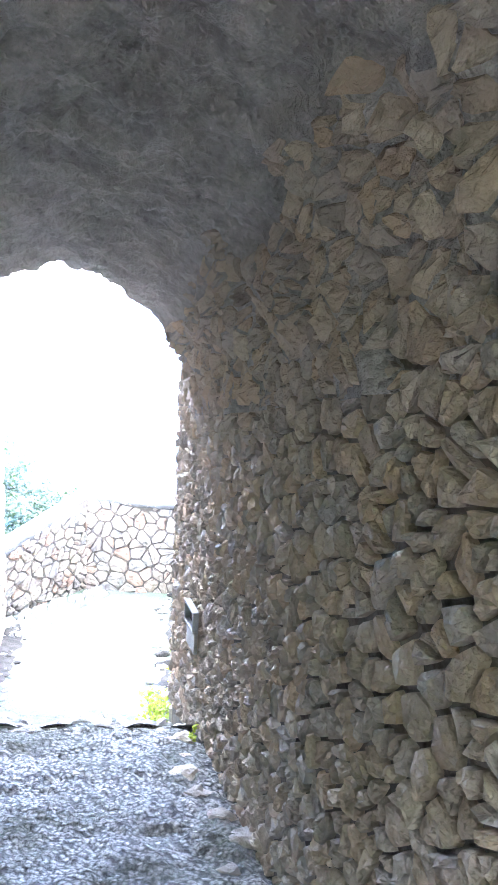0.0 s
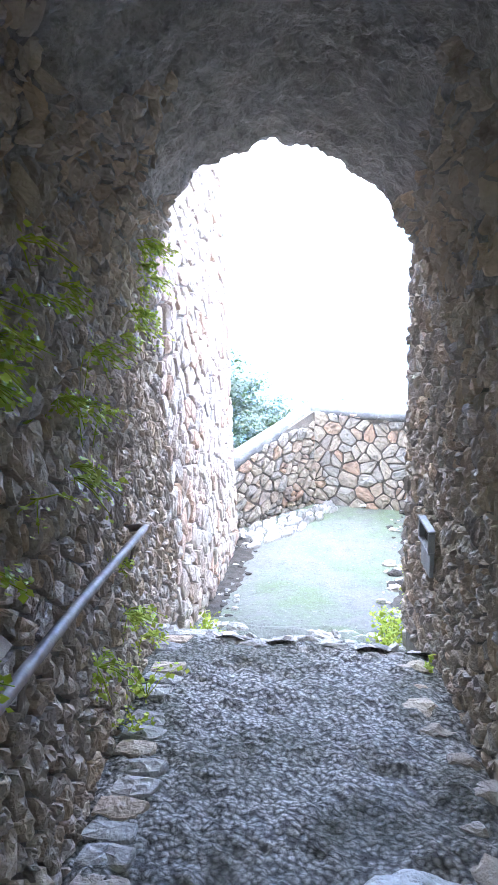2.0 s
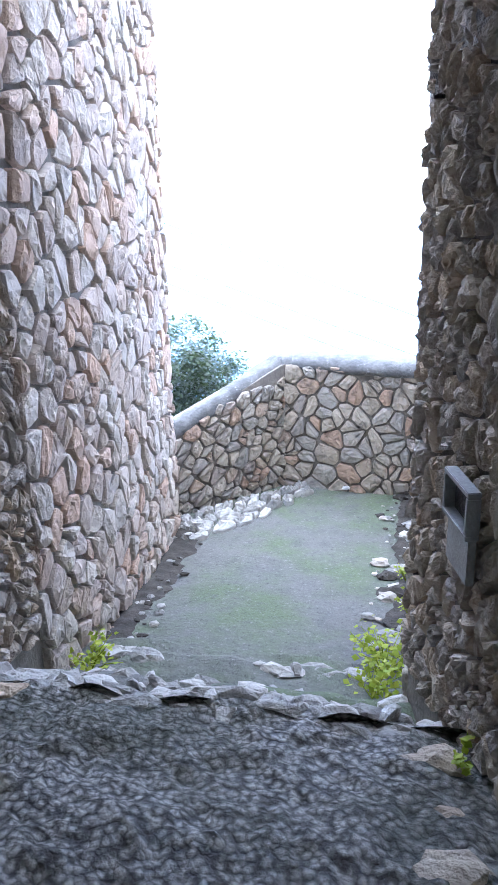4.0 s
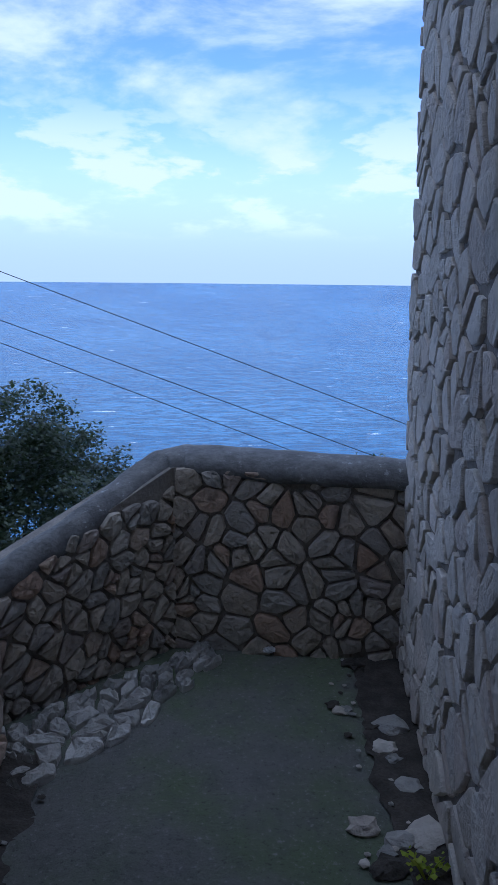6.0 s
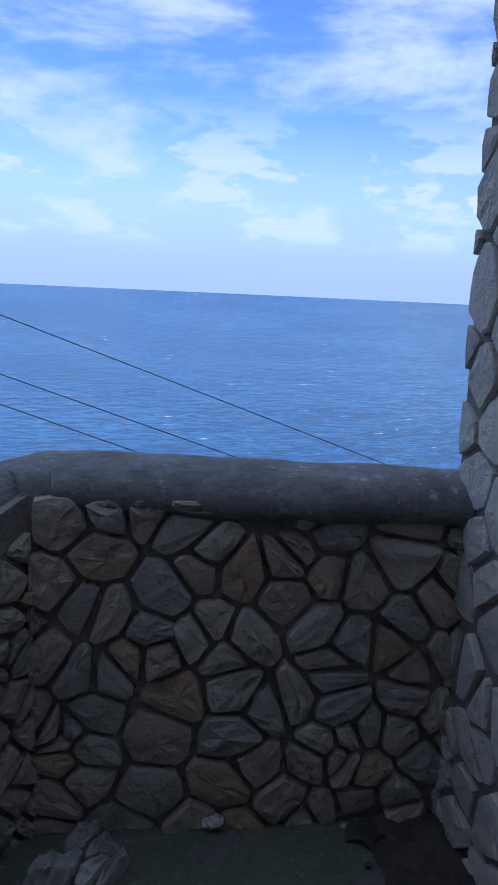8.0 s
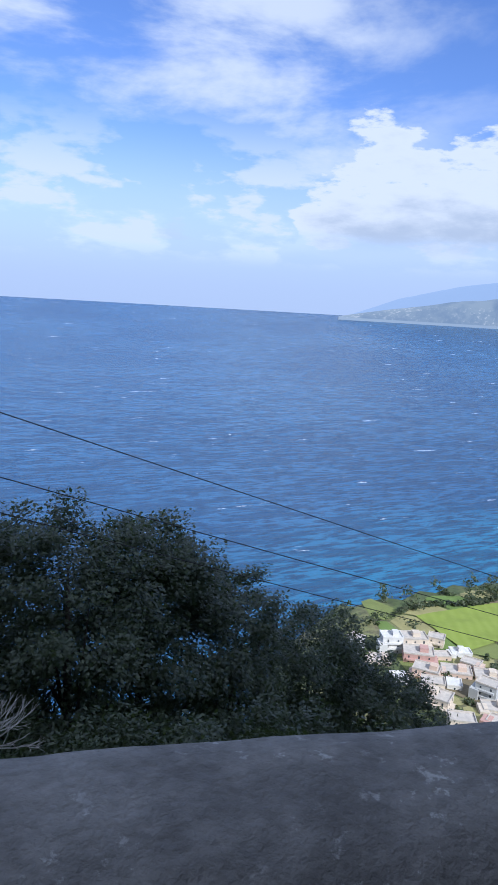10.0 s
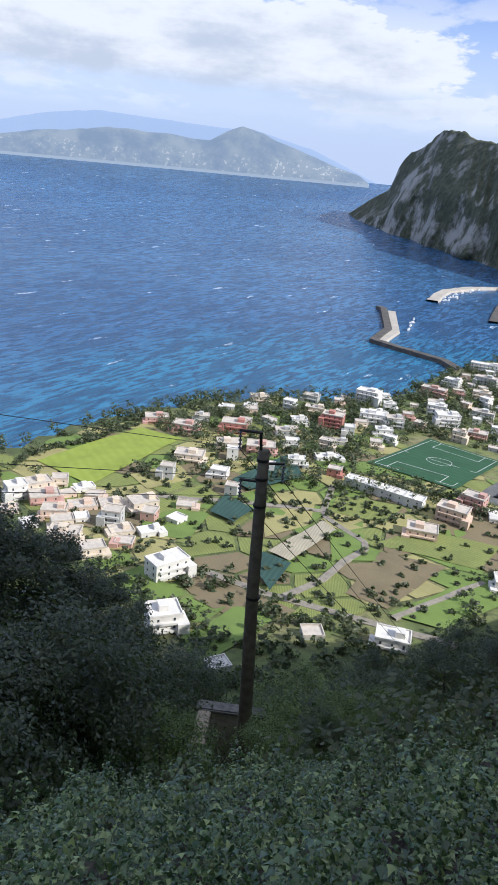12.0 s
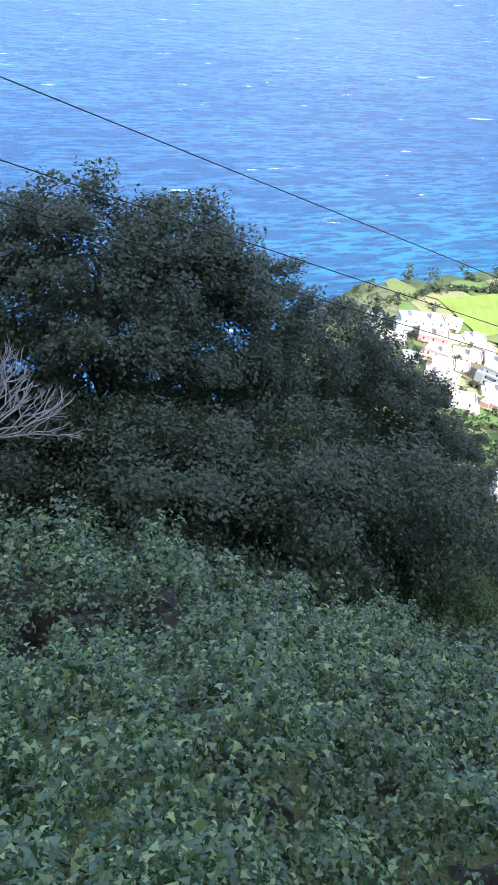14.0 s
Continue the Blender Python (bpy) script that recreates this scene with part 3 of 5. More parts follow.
for k in range(230):
    x, y = rng.uniform(-0.5, 1.1), rng.choice((rng.uniform(-4.25, -3.6), rng.gauss(-4.1, 0.05), rng.gauss(-3.43, 0.03), rng.gauss(-3.06, 0.03)))
    z = (0.42 if y < -3.44 else 0.29 if y < -3.08 else 0.2) + (0.85 - 0.42) * max(0.0, min(1.0, (-3.75 - y) / 0.32)) - 0.02
    w2, d2, h = rng.choice((0.03, 0.05, 0.07, 0.11)) * rng.uniform(0.7, 1.2), rng.uniform(0.025, 0.06), rng.uniform(0.02, 0.05)
    bm = bmesh.new()
    bmesh.ops.create_icosphere(bm, subdivisions=2, radius=1)
    turn2 = rng.uniform(-0.6, 0.6)
    for v in bm.verts:
        f = 1 + 0.55 * noise.noise(v.co * 1.9 + Vector((k, 0, 0)))
        c = Vector((v.co.x * w2, v.co.y * d2, v.co.z * h)) * f
        c.rotate(Euler((rng.uniform(-0.05, 0.05), 0, turn2)))
        v.co = c + Vector((x, y, z))
    part("stone", bm, M_KERB if k % 2 else M_SLAB, steps)
part("riser", grid(4, 60, lambda s, q: (-0.62 + 1.85 * q, -4.14 + 0.32 * s + 0.05 * noise.noise((q * 9, s, 1)), 0.87 - 0.5 * s + 0.04 * noise.noise((q * 12, s * 3, 4)))), M_GRAVEL, steps, "", True)
# ---- walls of the passage ----
low_out = lambda y: -0.8
wall_left = wall_back("wall_left", LEFT_OUT, low_out, lambda y: 4.5, 0.45, -1, "tall pinkish rubble stone wall beside the terrace")
put, ln = wall_put(LEFT_OUT, 1, lambda y: -0.25)
masonry(wall_left, cells(ln, 4.75, 0.17, cell_rng(11), 0.015, 0.47, 1.05, 0.45), put, 0.036, M_LEFT, 12, lambda c: c[1] < 3.4 and c[1] > 0.1, rise=0.2, soften=0.14)
# its end face, towards the sea
END_OUT = [(-1.15, -0.99), (-0.70, -0.95)]
put, ln = wall_put(END_OUT, 1, lambda y: -0.25)
masonry(wall_left, cells(ln, 4.75, 0.2, cell_rng(13), 0.022, 0.3), put, 0.05, M_LEFT, 14, lambda c: False)
wall_right = wall_back("wall_right", RIGHT_OUT, low_out, lambda y: 4.5, 0.5, -1, "tall wall of pale flat-faced stone slabs")
put, ln = wall_put(RIGHT_OUT, 1, lambda y: -0.2)
masonry(wall_right, cells(ln, 4.7, 0.23, cell_rng(21), 0.018, 0.5, 0.85, 0.7), put, 0.022, M_RIGHT, 22, lambda c: c[1] < 3.9, rise=0.1)
# its far end leans in a little as it rises
for ob in (wall_right, *wall_right.children):
    for v in ob.data.vertices:
        v.co.x -= 0.018 * (v.co.z + 0.8) * (v.co.y + 3.4) / 3.3
for nm, line, side, seed in (("wall_tunnel_left", LEFT_IN, 1, 31), ("wall_tunnel_right", RIGHT_IN, -1, 41)):
    core = wall_back(nm, line, lambda y: floor_in(y) - 0.6, lambda y: floor_in(y) + 2.1, 0.5, -side, "dark damp rubble wall inside the tunnel")
    put, ln = wall_put(line, side, lambda y: floor_in(y) - 0.12)
    masonry(core, cells(ln, 2.25, 0.19, cell_rng(seed), 0.012, 0.5, 0.34, 0.5), put, 0.03, M_TUNNEL, seed + 1, lambda c: 0.5 < c[0] < 4.2 and c[1] > 0.1, rise=0.36, flip=side < 0)


# ---- vault ----
VAULT = 4.95


def vault_point(s, q, grow=0.0):
    y = -3.45 - VAULT * s
    yc = min(y, -3.5)
    x0, x1 = side_at(LEFT_IN, yc), side_at(RIGHT_IN, yc)
    mid, half2 = (x0 + x1) / 2, (x1 - x0) / 2 - 0.025
    a = math.pi * q
    spring, crown = floor_in(y) + 1.86, 0.91
    r = 1 + grow
    x, z = mid - half2 * r * math.cos(a), spring + crown * r * math.sin(a) ** 0.74
    rough = 0.05 * noise.noise((x * 2.2, y * 2.2, z * 2.2)) + 0.055 * noise.noise((x * 6, y * 8, z * 6)) + 0.04 * abs(noise.noise((x * 13, y * 16, z * 13))) + 0.02 * noise.noise((x * 31, y * 31, z * 31))
    lip = 0.06 * noise.noise((a * 7, 3, 1)) if s == 0 else 0.0
    return Vector((x - rough * math.cos(a), y + lip, z + rough * math.sin(a)))


inner = grid(260, 120, vault_point)
outer = grid(260, 120, lambda s, q: vault_point(s, q, 0.0) + Vector((-0.5 * math.cos(math.pi * q), 0, 0.5 * math.sin(math.pi * q) + 0.02)))
nv = len(inner[0])
ring = [(j, j + 1, nv + j + 1, nv + j) for j in range(120)]
last_row = 260 * 121
ring += [(last_row + j + 1, last_row + j, nv + last_row + j, nv + last_row + j + 1) for j in range(120)]
vv, vf = join(inner, outer)
setting("ceiling", mesh_of("ceiling", vv, vf + ring, M_VAULT, True), "sooty rough vaulted tunnel ceiling", "ceiling")


def haunch_put(u, v, d):
    """A place on the vault: u along the tunnel, v up the arc from its left springing."""
    s, q = max(0.0, min(1.0, u / VAULT)), max(0.0, min(1.0, v / 2.9))
    a = math.pi * q
    return vault_point(max(s, 0.001), q) + Vector((math.cos(a), 0, -math.sin(a))) * (d - 0.012)


# rubble of the walls runs on up both haunches and thins out towards the crown
for seed, low, high in ((35, 0.0, 1.25), (45, 1.65, 2.9)):
    reach = lambda c, low=low: (c[1] + low if low == 0 else 2.9 - c[1] - low) < 0.62 + 0.5 * noise.noise((c[0] * 1.3, low, 4)) + 0.25 * noise.noise((c[0] * 4, c[1] * 4, 1))
    masonry(core, cells(VAULT, high - low, 0.12, cell_rng(seed), 0.016, 0.5, 0.8, 0.5), lambda u, v, d, low=low: haunch_put(u, v + low, d), 0.028, M_TUNNEL, seed + 1, lambda c: False, keep=reach, rise=0.4, flip=low == 0)

# ---- parapet ----
parapet = tagged(new("wall_parapet"), "low stone parapet with a rounded concrete coping", "wall", "", "structure")
BEND = (-0.785, -0.619)
LONG = 2.6


def parapet_core():
    a = [(1.34, -0.175), (0.0, 0.0), (BEND[0] * LONG, BEND[1] * LONG)]
    o = [(1.34, 0.03), (-0.12, 0.33), (BEND[0] * LONG - 0.25, BEND[1] * LONG + 0.31)]
    tops = [1.065, 1.065, 1.065 - 0.44 * LONG]
    lows = [-0.6, -0.6, -0.6 - 0.44 * LONG]
    verts = []
    for k in range(3):
        verts += [(*a[k], lows[k]), (*a[k], tops[k]), (*o[k], lows[k] - 1.2), (*o[k], tops[k])]
    faces = []
    for k in range(2):
        i, j = 4 * k, 4 * k + 4
        faces += [(i, j, j + 1, i + 1), (i + 2, i + 3, j + 3, j + 2), (i + 1, j + 1, j + 3, i + 3), (i, i + 2, j + 2, j)]
    faces += [(0, 1, 3, 2), (8, 10, 11, 9)]
    return verts, faces


part("core", parapet_core(), M_PMORTAR, parapet)
polys = cells(1.34, 1.135, 0.15, cell_rng(54), 0.013, 0.47, 1.35, 0.6)
masonry(parapet, polys, lambda u, v, d: Vector((u * 0.9915 - 0.13 * d, -0.13 * u - d, -0.06 + v)), 0.03, M_PARAPET, 52, rise=0.22, flip=False, soften=0.13)
polys = cells(LONG, 1.15, 0.115, cell_rng(61), 0.012, 0.5, 1.2, 0.6)
masonry(parapet, polys, lambda u, v, d: Vector((BEND[0] * u + 0.619 * d, BEND[1] * u - 0.785 * d, -0.06 + v - 0.44 * u + 0.1 * u)), 0.032, M_PARAPET, 62, rise=0.3, flip=True, soften=0.13, keep=lambda c: c[1] < 1.10 - 0.1 * c[0])


def coping():
    pts = [(1.36, -0.06, 1.035), (0.75, 0.075, 1.04), (0.35, 0.165, 1.045), (0.06, 0.215, 1.045), (-0.11, 0.15, 1.02)]
    wide = [0.72, 0.84, 0.92, 0.9, 0.6]
    for k in range(1, 8):
        s = 0.15 + k * 0.36
        pts.append((BEND[0] * s - 0.055, BEND[1] * s + 0.07, 1.03 - 0.44 * s))
        wide.append(0.42)
    verts, faces = [], []
    sec = [(-0.232, -0.03), (-0.262, 0.0), (-0.25, 0.045), (-0.175, 0.086), (-0.09, 0.097), (-0.02, 0.1), (0.04, 0.096), (0.10, 0.082), (0.145, 0.05), (0.155, 0.0), (0.145, -0.025)]
    sec = [(-a, h) for a, h in reversed(sec)]
    fine = []
    for i in range(len(pts) - 1):
        for k in range(10):
            fine.append((*Vector(pts[i]).lerp(Vector(pts[i + 1]), k / 10), wide[i] + (wide[i + 1] - wide[i]) * k / 10))
    fine.append((*pts[-1], wide[-1]))
    scale = [f[3] for f in fine]
    fine = [Vector(f[:3]) for f in fine]
    n = len(sec)
    for i, p in enumerate(fine):
        d = fine[min(i + 2, len(fine) - 1)] - fine[max(i - 2, 0)]
        o = Vector((-d.y, d.x, 0)).normalized()
        for a, h in sec:
            q = p + o * a * scale[i] + Vector((0, 0, h))
            w2 = 0.012 * noise.noise(q * 6) + 0.005 * noise.noise(q * 25)
            verts.append(q + Vector((0, -w2 if a < 0 else w2, w2)))
    for i in range(len(fine) - 1):
        for k in range(n):
            faces.append((i * n + k, i * n + (k + 1) % n, (i + 1) * n + (k + 1) % n, (i + 1) * n + k))
    faces += [tuple(range(n)), tuple(range((len(fine) - 1) * n, len(fine) * n))[::-1]]
    return verts, faces


part("coping", coping(), M_CAP, parapet, "rounded grey concrete coping", True)

# pale slabs along the foot of the parapet
def kerb_at(u, v, d):
    side = 0.02 + v * (0.4 + 0.6 * min(1.0, u / 0.7))
    x, y = 0.16 + BEND[0] * u + 0.619 * side, BEND[1] * u - 0.785 * side
    return Vector((x, y, floor_out(x, y) - 0.008 + d + 0.05 * max(0.0, 0.3 - v) * min(1.0, u)))


kerb = tagged(new("kerb"), "worn pale limestone slabs along the parapet foot", "kerb", "", "structure")
rng = cell_rng(71)
for poly in cells(2.1, 0.5, 0.115, cell_rng(72), 0.012, 0.5, 1.5, 0.6):
    v, f = stone_piece(poly, lambda u, v2, d: kerb_at(u, v2, d), 0.042, rng, 0.55, 0.16)
    part("slab", (v, f), rng.choice((M_KERB, M_SLAB, M_SLAB)), kerb)
# loose stones and soil at the foot of the right-hand wall
verge = tagged(new("soil_verge"), "dark soil strip with loose stones along the wall foot", "verge", "", "structure")
part("soil", grid(60, 8, lambda s, q: (0.98 + 0.30 * q + 0.13 * noise.noise((s * 7, 1, 0)) * (1 - q) + 0.05 * noise.noise((s * 29, 2, 0)) * (1 - q), -2.9 + 2.75 * s, floor_out(1, -2.9 + 2.75 * s) + 0.012 + 0.02 * q + 0.015 * noise.noise((s * 30, q * 4, 1)))), M_SOIL, verge, "", True)
part("soil", grid(60, 8, lambda s, q: (-0.80 + 0.30 * q + 0.05 * noise.noise((s * 12, 5, 0)) * q + 0.26 * (1 - s), -2.95 + 2.0 * s, floor_out(-0.5, -2.9 + 2.0 * s) + 0.014 + 0.02 * (1 - q) + 0.015 * noise.noise((s * 30, q * 4, 9)))), M_SOIL, verge, "", True)


def pebble(parent, x, y, z, r, mat, k, flat=0.5):
    bm = bmesh.new()
    bmesh.ops.create_icosphere(bm, subdivisions=1 if r < 0.03 else 2, radius=1)
    for v in bm.verts:
        f = r * (1 + 0.6 * noise.noise(v.co * 1.7 + Vector((k * 3.1, k, 0))))
        v.co = Vector((v.co.x * f * 1.25 + x, v.co.y * f + y, v.co.z * f * flat + z))
    part("loose_stone", bm, mat, parent)


rng = cell_rng(75)
for k in range(70):
    s = rng.random()
    x, y = rng.uniform(0.84, 1.12), -2.9 + 2.75 * s
    pebble(verge, x, y, floor_out(x, y) + 0.015, rng.choice((0.012, 0.018, 0.03, 0.05, 0.075)), rng.choice((M_SLAB, M_RIGHT, M_SOIL)), k)
for k in range(40):
    y = rng.uniform(-2.9, -1.0)
    x = side_at(LEFT_OUT[::-1], y) + rng.uniform(0.03, 0.25)
    pebble(verge, x, y, floor_out(x, y) + 0.015, rng.choice((0.012, 0.018, 0.028)), rng.choice((M_SLAB, M_SOIL)), k + 100)
# edging stones down both sides of the tunnel floor
edging = tagged(new("edging"), "row of worn edging stones along the tunnel wall", "edging", "", "structure")
rng = cell_rng(81)
for k in range(34):
    y = -4.2 - k * 0.125
    x = side_at(LEFT_IN, y) + 0.15 + rng.uniform(-0.035, 0.035)
    poly = [(-0.095, -0.052), (0.0, -0.058), (0.09, -0.05), (0.098, 0.05), (0.0, 0.056), (-0.09, 0.052)]
    poly = [(p[0] * rng.uniform(0.85, 1.1), p[1] * rng.uniform(0.85, 1.05)) for p in poly]
    v, f = stone_piece(poly, lambda u, v2, d, x=x, y=y: Vector((x + u, y + v2, floor_in(y + v2) - 0.015 + d)), 0.028, rng, 0.3)
    if rng.random() < 0.8:
        part("edging_stone", (v, f), M_SLAB if k % 3 else M_TUNNEL, edging)
for k in range(16):
    y = -4.3 - k * 0.21
    x = side_at(RIGHT_IN, y) - rng.uniform(0.08, 0.2)
    pebble(edging, x, y, floor_in(y) - 0.01, rng.uniform(0.03, 0.07), M_TUNNEL, k + 300, 0.45)

# steps that go on down behind the left-hand wall
stair = tagged(new("stair_down"), "stone stair descending between wall and parapet", "stairs", "", "structure")
for k in range(7):
    s = 1.05 + 0.34 * k
    z = -0.12 - 0.17 * (k + 1)
    c = Vector((BEND[0] * s + 0.619 * 0.5, BEND[1] * s - 0.785 * 0.5))
    bm = box_bm(-0.19, 0.19, -0.55, 0.55, z - 0.4, z, 0.012)
    bmesh.ops.rotate(bm, verts=bm.verts[:], matrix=Matrix.Rotation(math.atan2(BEND[1], BEND[0]), 3, "Z"))
    bmesh.ops.translate(bm, verts=bm.verts[:], vec=(c.x, c.y, 0))
    part("step", bm, M_SLAB, stair)

# ---- the hillside, the lowland and the sea ----
SEA = -206.0


def steps_of(x, xs, ys):
    return float(np.interp(x, xs, ys))


def coast(az):
    return steps_of(az, [20, 28, 34, 40, 47, 55, 62, 67, 70.5, 74, 77.5, 84, 95], [245, 330, 452, 500, 570, 640, 678, 696, 738, 880, 1000, 1500, 1900])


def land(x, y):
    """Height of the ground: steep wooded slope, then gently falling gardens down to the shore; a cliff behind."""
    r, az = math.hypot(x, y), math.degrees(math.atan2(x, y))
    k = steps_of(az, [60, 70, 77, 85, 100], [0.86, 0.78, 0.70, 0.58, 0.30])
    slope = -0.95 - k * (r - 1)
    low = steps_of(r, [150, 190, 250, 380, 480, 560, 800, 1000, 1900], [-130, -150, -166, -182, -186, -192, -198, -200, -200])
    low = low if az > 30 else low - 120 * min(1.0, (30 - az) / 14)
    z = max(slope, low)
    if r > 60:
        edge = coast(az) if az > 20 else 245
        z = z - 26 * max(0.0, min(1.0, (r - edge + 12) / 18))
    z = max(z, SEA - 14)
    z += min(1.2, 0.02 * r) * noise.noise((x * 0.06, y * 0.06, 0)) * (1.0 if r < 160 else 0.5)
    # the mountain behind
    back = -y - 2.0 + 0.12 * abs(x)
    if back > 0 and az not in (0,):
        cliff = -1.4 + min(back * 1.05, 76 - 0.32 * x if x > 0 else 76) + 1.5 * noise.noise((x * 0.1, y * 0.1, 3))
        cliff = max(cliff, -3.0)
        side = 1.0 if x < 120 else max(0.0, 1 - (x - 120) / 120)
        z = max(z, cliff * side + z * (1 - side))
        mid = steps_of(y, [-30, -12.4, -8, -4, 0], [5.5, 2.1, 1.2, 0.35, 0.25])
        hollow = max(0.0, min(1.0, (abs(x - mid) - (2.0 if y > -8.6 else 7.0)) / 2.2)) if y > -26 else 1.0
        z = z * hollow + (min(floor_in(y), 4.6) - 0.35 if y < -4 else -0.7) * (1 - hollow)
    elif abs(x) < 2.4 and y < 0.5:
        z = min(z, -0.8)
    return z


def ground_mesh():
    radii = [0.0, 0.5, 0.9]
    while radii[-1] < 1950:
        radii.append(radii[-1] * 1.055 + 0.08)
    angles = [i * 1.25 for i in range(288)]
    verts, faces = [(0, 0, -1.0)], []
    for r in radii[1:]:
        for a in angles:
            x, y = r * math.sin(radians(a)), r * math.cos(radians(a))
            verts.append((x, y, land(x, y)))
    n = len(angles)
    for k in range(n):
        faces.append((0, 1 + (k + 1) % n, 1 + k))
    for i in range(len(radii) - 2):
        for k in range(n):
            a, c = 1 + i * n + k, 1 + i * n + (k + 1) % n
            faces.append((a, c, c + n, a + n))
    return verts, faces


gv, gf = ground_mesh()
setting("ground", mesh_of("ground", gv, gf, M_GROUND, True), "scrubby steep hillside running down to gardens and shore", "ground")
# earth over the tunnel
cover = grid(40, 40, lambda s, q: (-6.0 + 14 * q, -4.42 - 3.9 * s, floor_in(-4.4 - 3.9 * s) + 3.35 + 0.5 * abs(-6.0 + 14 * q - 1.2) + 0.25 * noise.noise((s * 9, q * 9, 5))))
setting("earth_cover", mesh_of("earth_cover", *cover, M_GROUND, True), "scrubby earth bank over the tunnel vault", "ground")


def sea_mesh():
    radii = [60, 150, 260, 400, 600, 900, 1300, 1800, 2400, 3000, 3500, 4000, 4400, 4700]
    n = 144
    verts, faces = [], []
    for r in radii:
        z = SEA if r <= 2000 else SEA + (SEA * -0.835) * ((r - 2000) / 2700) ** 1.6
        for k in range(n):
            a = 2 * math.pi * k / n
            verts.append((r * math.sin(a), r * math.cos(a), z))
    for i in range(len(radii) - 1):
        for k in range(n):
            faces.append((i * n + k, i * n + (k + 1) % n, (i + 1) * n + (k + 1) % n, (i + 1) * n + k))
    return verts, faces


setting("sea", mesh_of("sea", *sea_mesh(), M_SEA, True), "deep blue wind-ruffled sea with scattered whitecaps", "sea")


def far_ridge(name, az0, az1, dist, base, tops, depth, mat, label, seed, rough=1.0):
    """A stretch of land seen across the water: a ridge with a shore in front of it."""
    na, nd = 130, 26

    def point(s, q):
        a = az0 + (az1 - az0) * s
        top = steps_of(a, [p[0] for p in tops], [p[1] for p in tops])
        r = dist + depth * q
        x, y = r * math.sin(radians(a)), r * math.cos(radians(a))
        shape = math.sin(min(1.0, q * 1.25) * math.pi / 2) ** 0.8
        peak = math.tan(radians(top)) * (dist + depth * 0.8) + 1.5
        n = noise.fractal((x * 0.004 + seed, y * 0.004, 0), 0.9, 2.1, 6)
        z = base + max(0.0, peak - base) * shape * (1 + 0.16 * rough * n * (1 - 0.5 * q))
        return (x, y, z if q > 0 else base - 12)
    return setting(name, mesh_of(name, *grid(na, nd, point), mat, True), label, "coast")


far_ridge("backdrop_far_mountains", 34, 66, 4690, -44, [(34, -0.3), (38, 1.2), (42, 2.2), (46, 2.7), (51, 2.5), (57, 2.4), (61, 1.5), (66, -0.4)], 60, M_FARTHER, "faint mountains with pale blue haze painted as a glow", 9, 0.5)
far_ridge("backdrop_far_coast", 33, 65.5, 4450, -46, [(33, -0.5), (37.3, 0.3), (41.5, 1.0), (46.1, 1.6), (50.7, 1.6), (53.6, 1.4), (55.9, 2.6), (57.5, 2.3), (59, 1.7), (61.8, 0.8), (64.7, 0.0), (65.5, -0.5)], 180, M_FAR, "peninsula with white villages along its shore, haze painted into its glow", 4, 0.7)


def headland():
    def point(s, q):
        a = 63.4 + 32 * s
        shore = steps_of(a, [63.4, 66.6, 70.8, 74.2, 77.7, 84, 96], [3230, 2830, 2480, 2250, 1890, 1700, 1800])
        top = steps_of(a, [63.4, 63.9, 65.1, 67.0, 67.5, 68.2, 70.2, 72.1, 74, 76, 80, 90, 96], [-3.7, -2.9, -2.1, -0.7, 0.9, 2.0, 3.4, 3.3, 3.0, 3.4, 4.5, 6, 6])
        deep = 520 * min(1.0, 0.2 + (a - 63.4) / 4)
        r = shore + deep * q
        x, y = r * math.sin(radians(a)), r * math.cos(radians(a))
        peak = math.tan(radians(top)) * (shore + deep * 0.62) + 1.5
        cliff = steps_of(q, [0, 0.03, 0.10, 0.17, 0.3, 0.62, 1.0], [0.0, 0.09, 0.24, 0.52, 0.66, 1.0, 0.96])
        n = noise.fractal((x * 0.006, y * 0.006, 2), 0.9, 2.1, 7)
        gully = abs(noise.noise((a * 1.6, 0, 5)))
        z = SEA - 4 + (peak - SEA) * max(0.0, cliff * (1 + 0.22 * n * (1 - q)) - 0.10 * gully * math.sin(math.pi * min(1, q * 1.6)))
        r2 = r + 70 * n * (1 - q) * (q > 0)
        return (r2 * math.sin(radians(a)), r2 * math.cos(radians(a)), z)
    return grid(260, 60, point)


setting("headland", mesh_of("headland", *headland(), M_CLIFF, True), "steep wooded limestone headland above the bay", "headland")


def ribbon(points, width, z, height):
    """A wall or road of some width along plan points."""
    verts, faces = [], []
    pts = [Vector(p) for p in points]
    fine = []
    for i in range(len(pts) - 1):
        n = max(2, int((pts[i + 1] - pts[i]).length / max(6, width * 0.6)))
        fine += [pts[i].lerp(pts[i + 1], k / n) for k in range(n)]
    fine.append(pts[-1])
    for i, p in enumerate(fine):
        d = (fine[min(i + 1, len(fine) - 1)] - fine[max(i - 1, 0)]).normalized()
        o = Vector((-d.y, d.x)) * width / 2
        wob = 0.15 * width * noise.noise((p.x * 0.08, p.y * 0.08, 0)) if height > 1 else 0
        zz2 = z(p.x, p.y)
        for q, h in ((p - o * 1.3, -2), (p - o, height), (p + o, height), (p + o * 1.3, -2)):
            verts.append((q.x + wob, q.y + wob, zz2 + h))
    for i in range(len(fine) - 1):
        for k in range(3):
            faces.append((i * 4 + k, i * 4 + k + 1, (i + 1) * 4 + k + 1, (i + 1) * 4 + k))
    return verts, faces


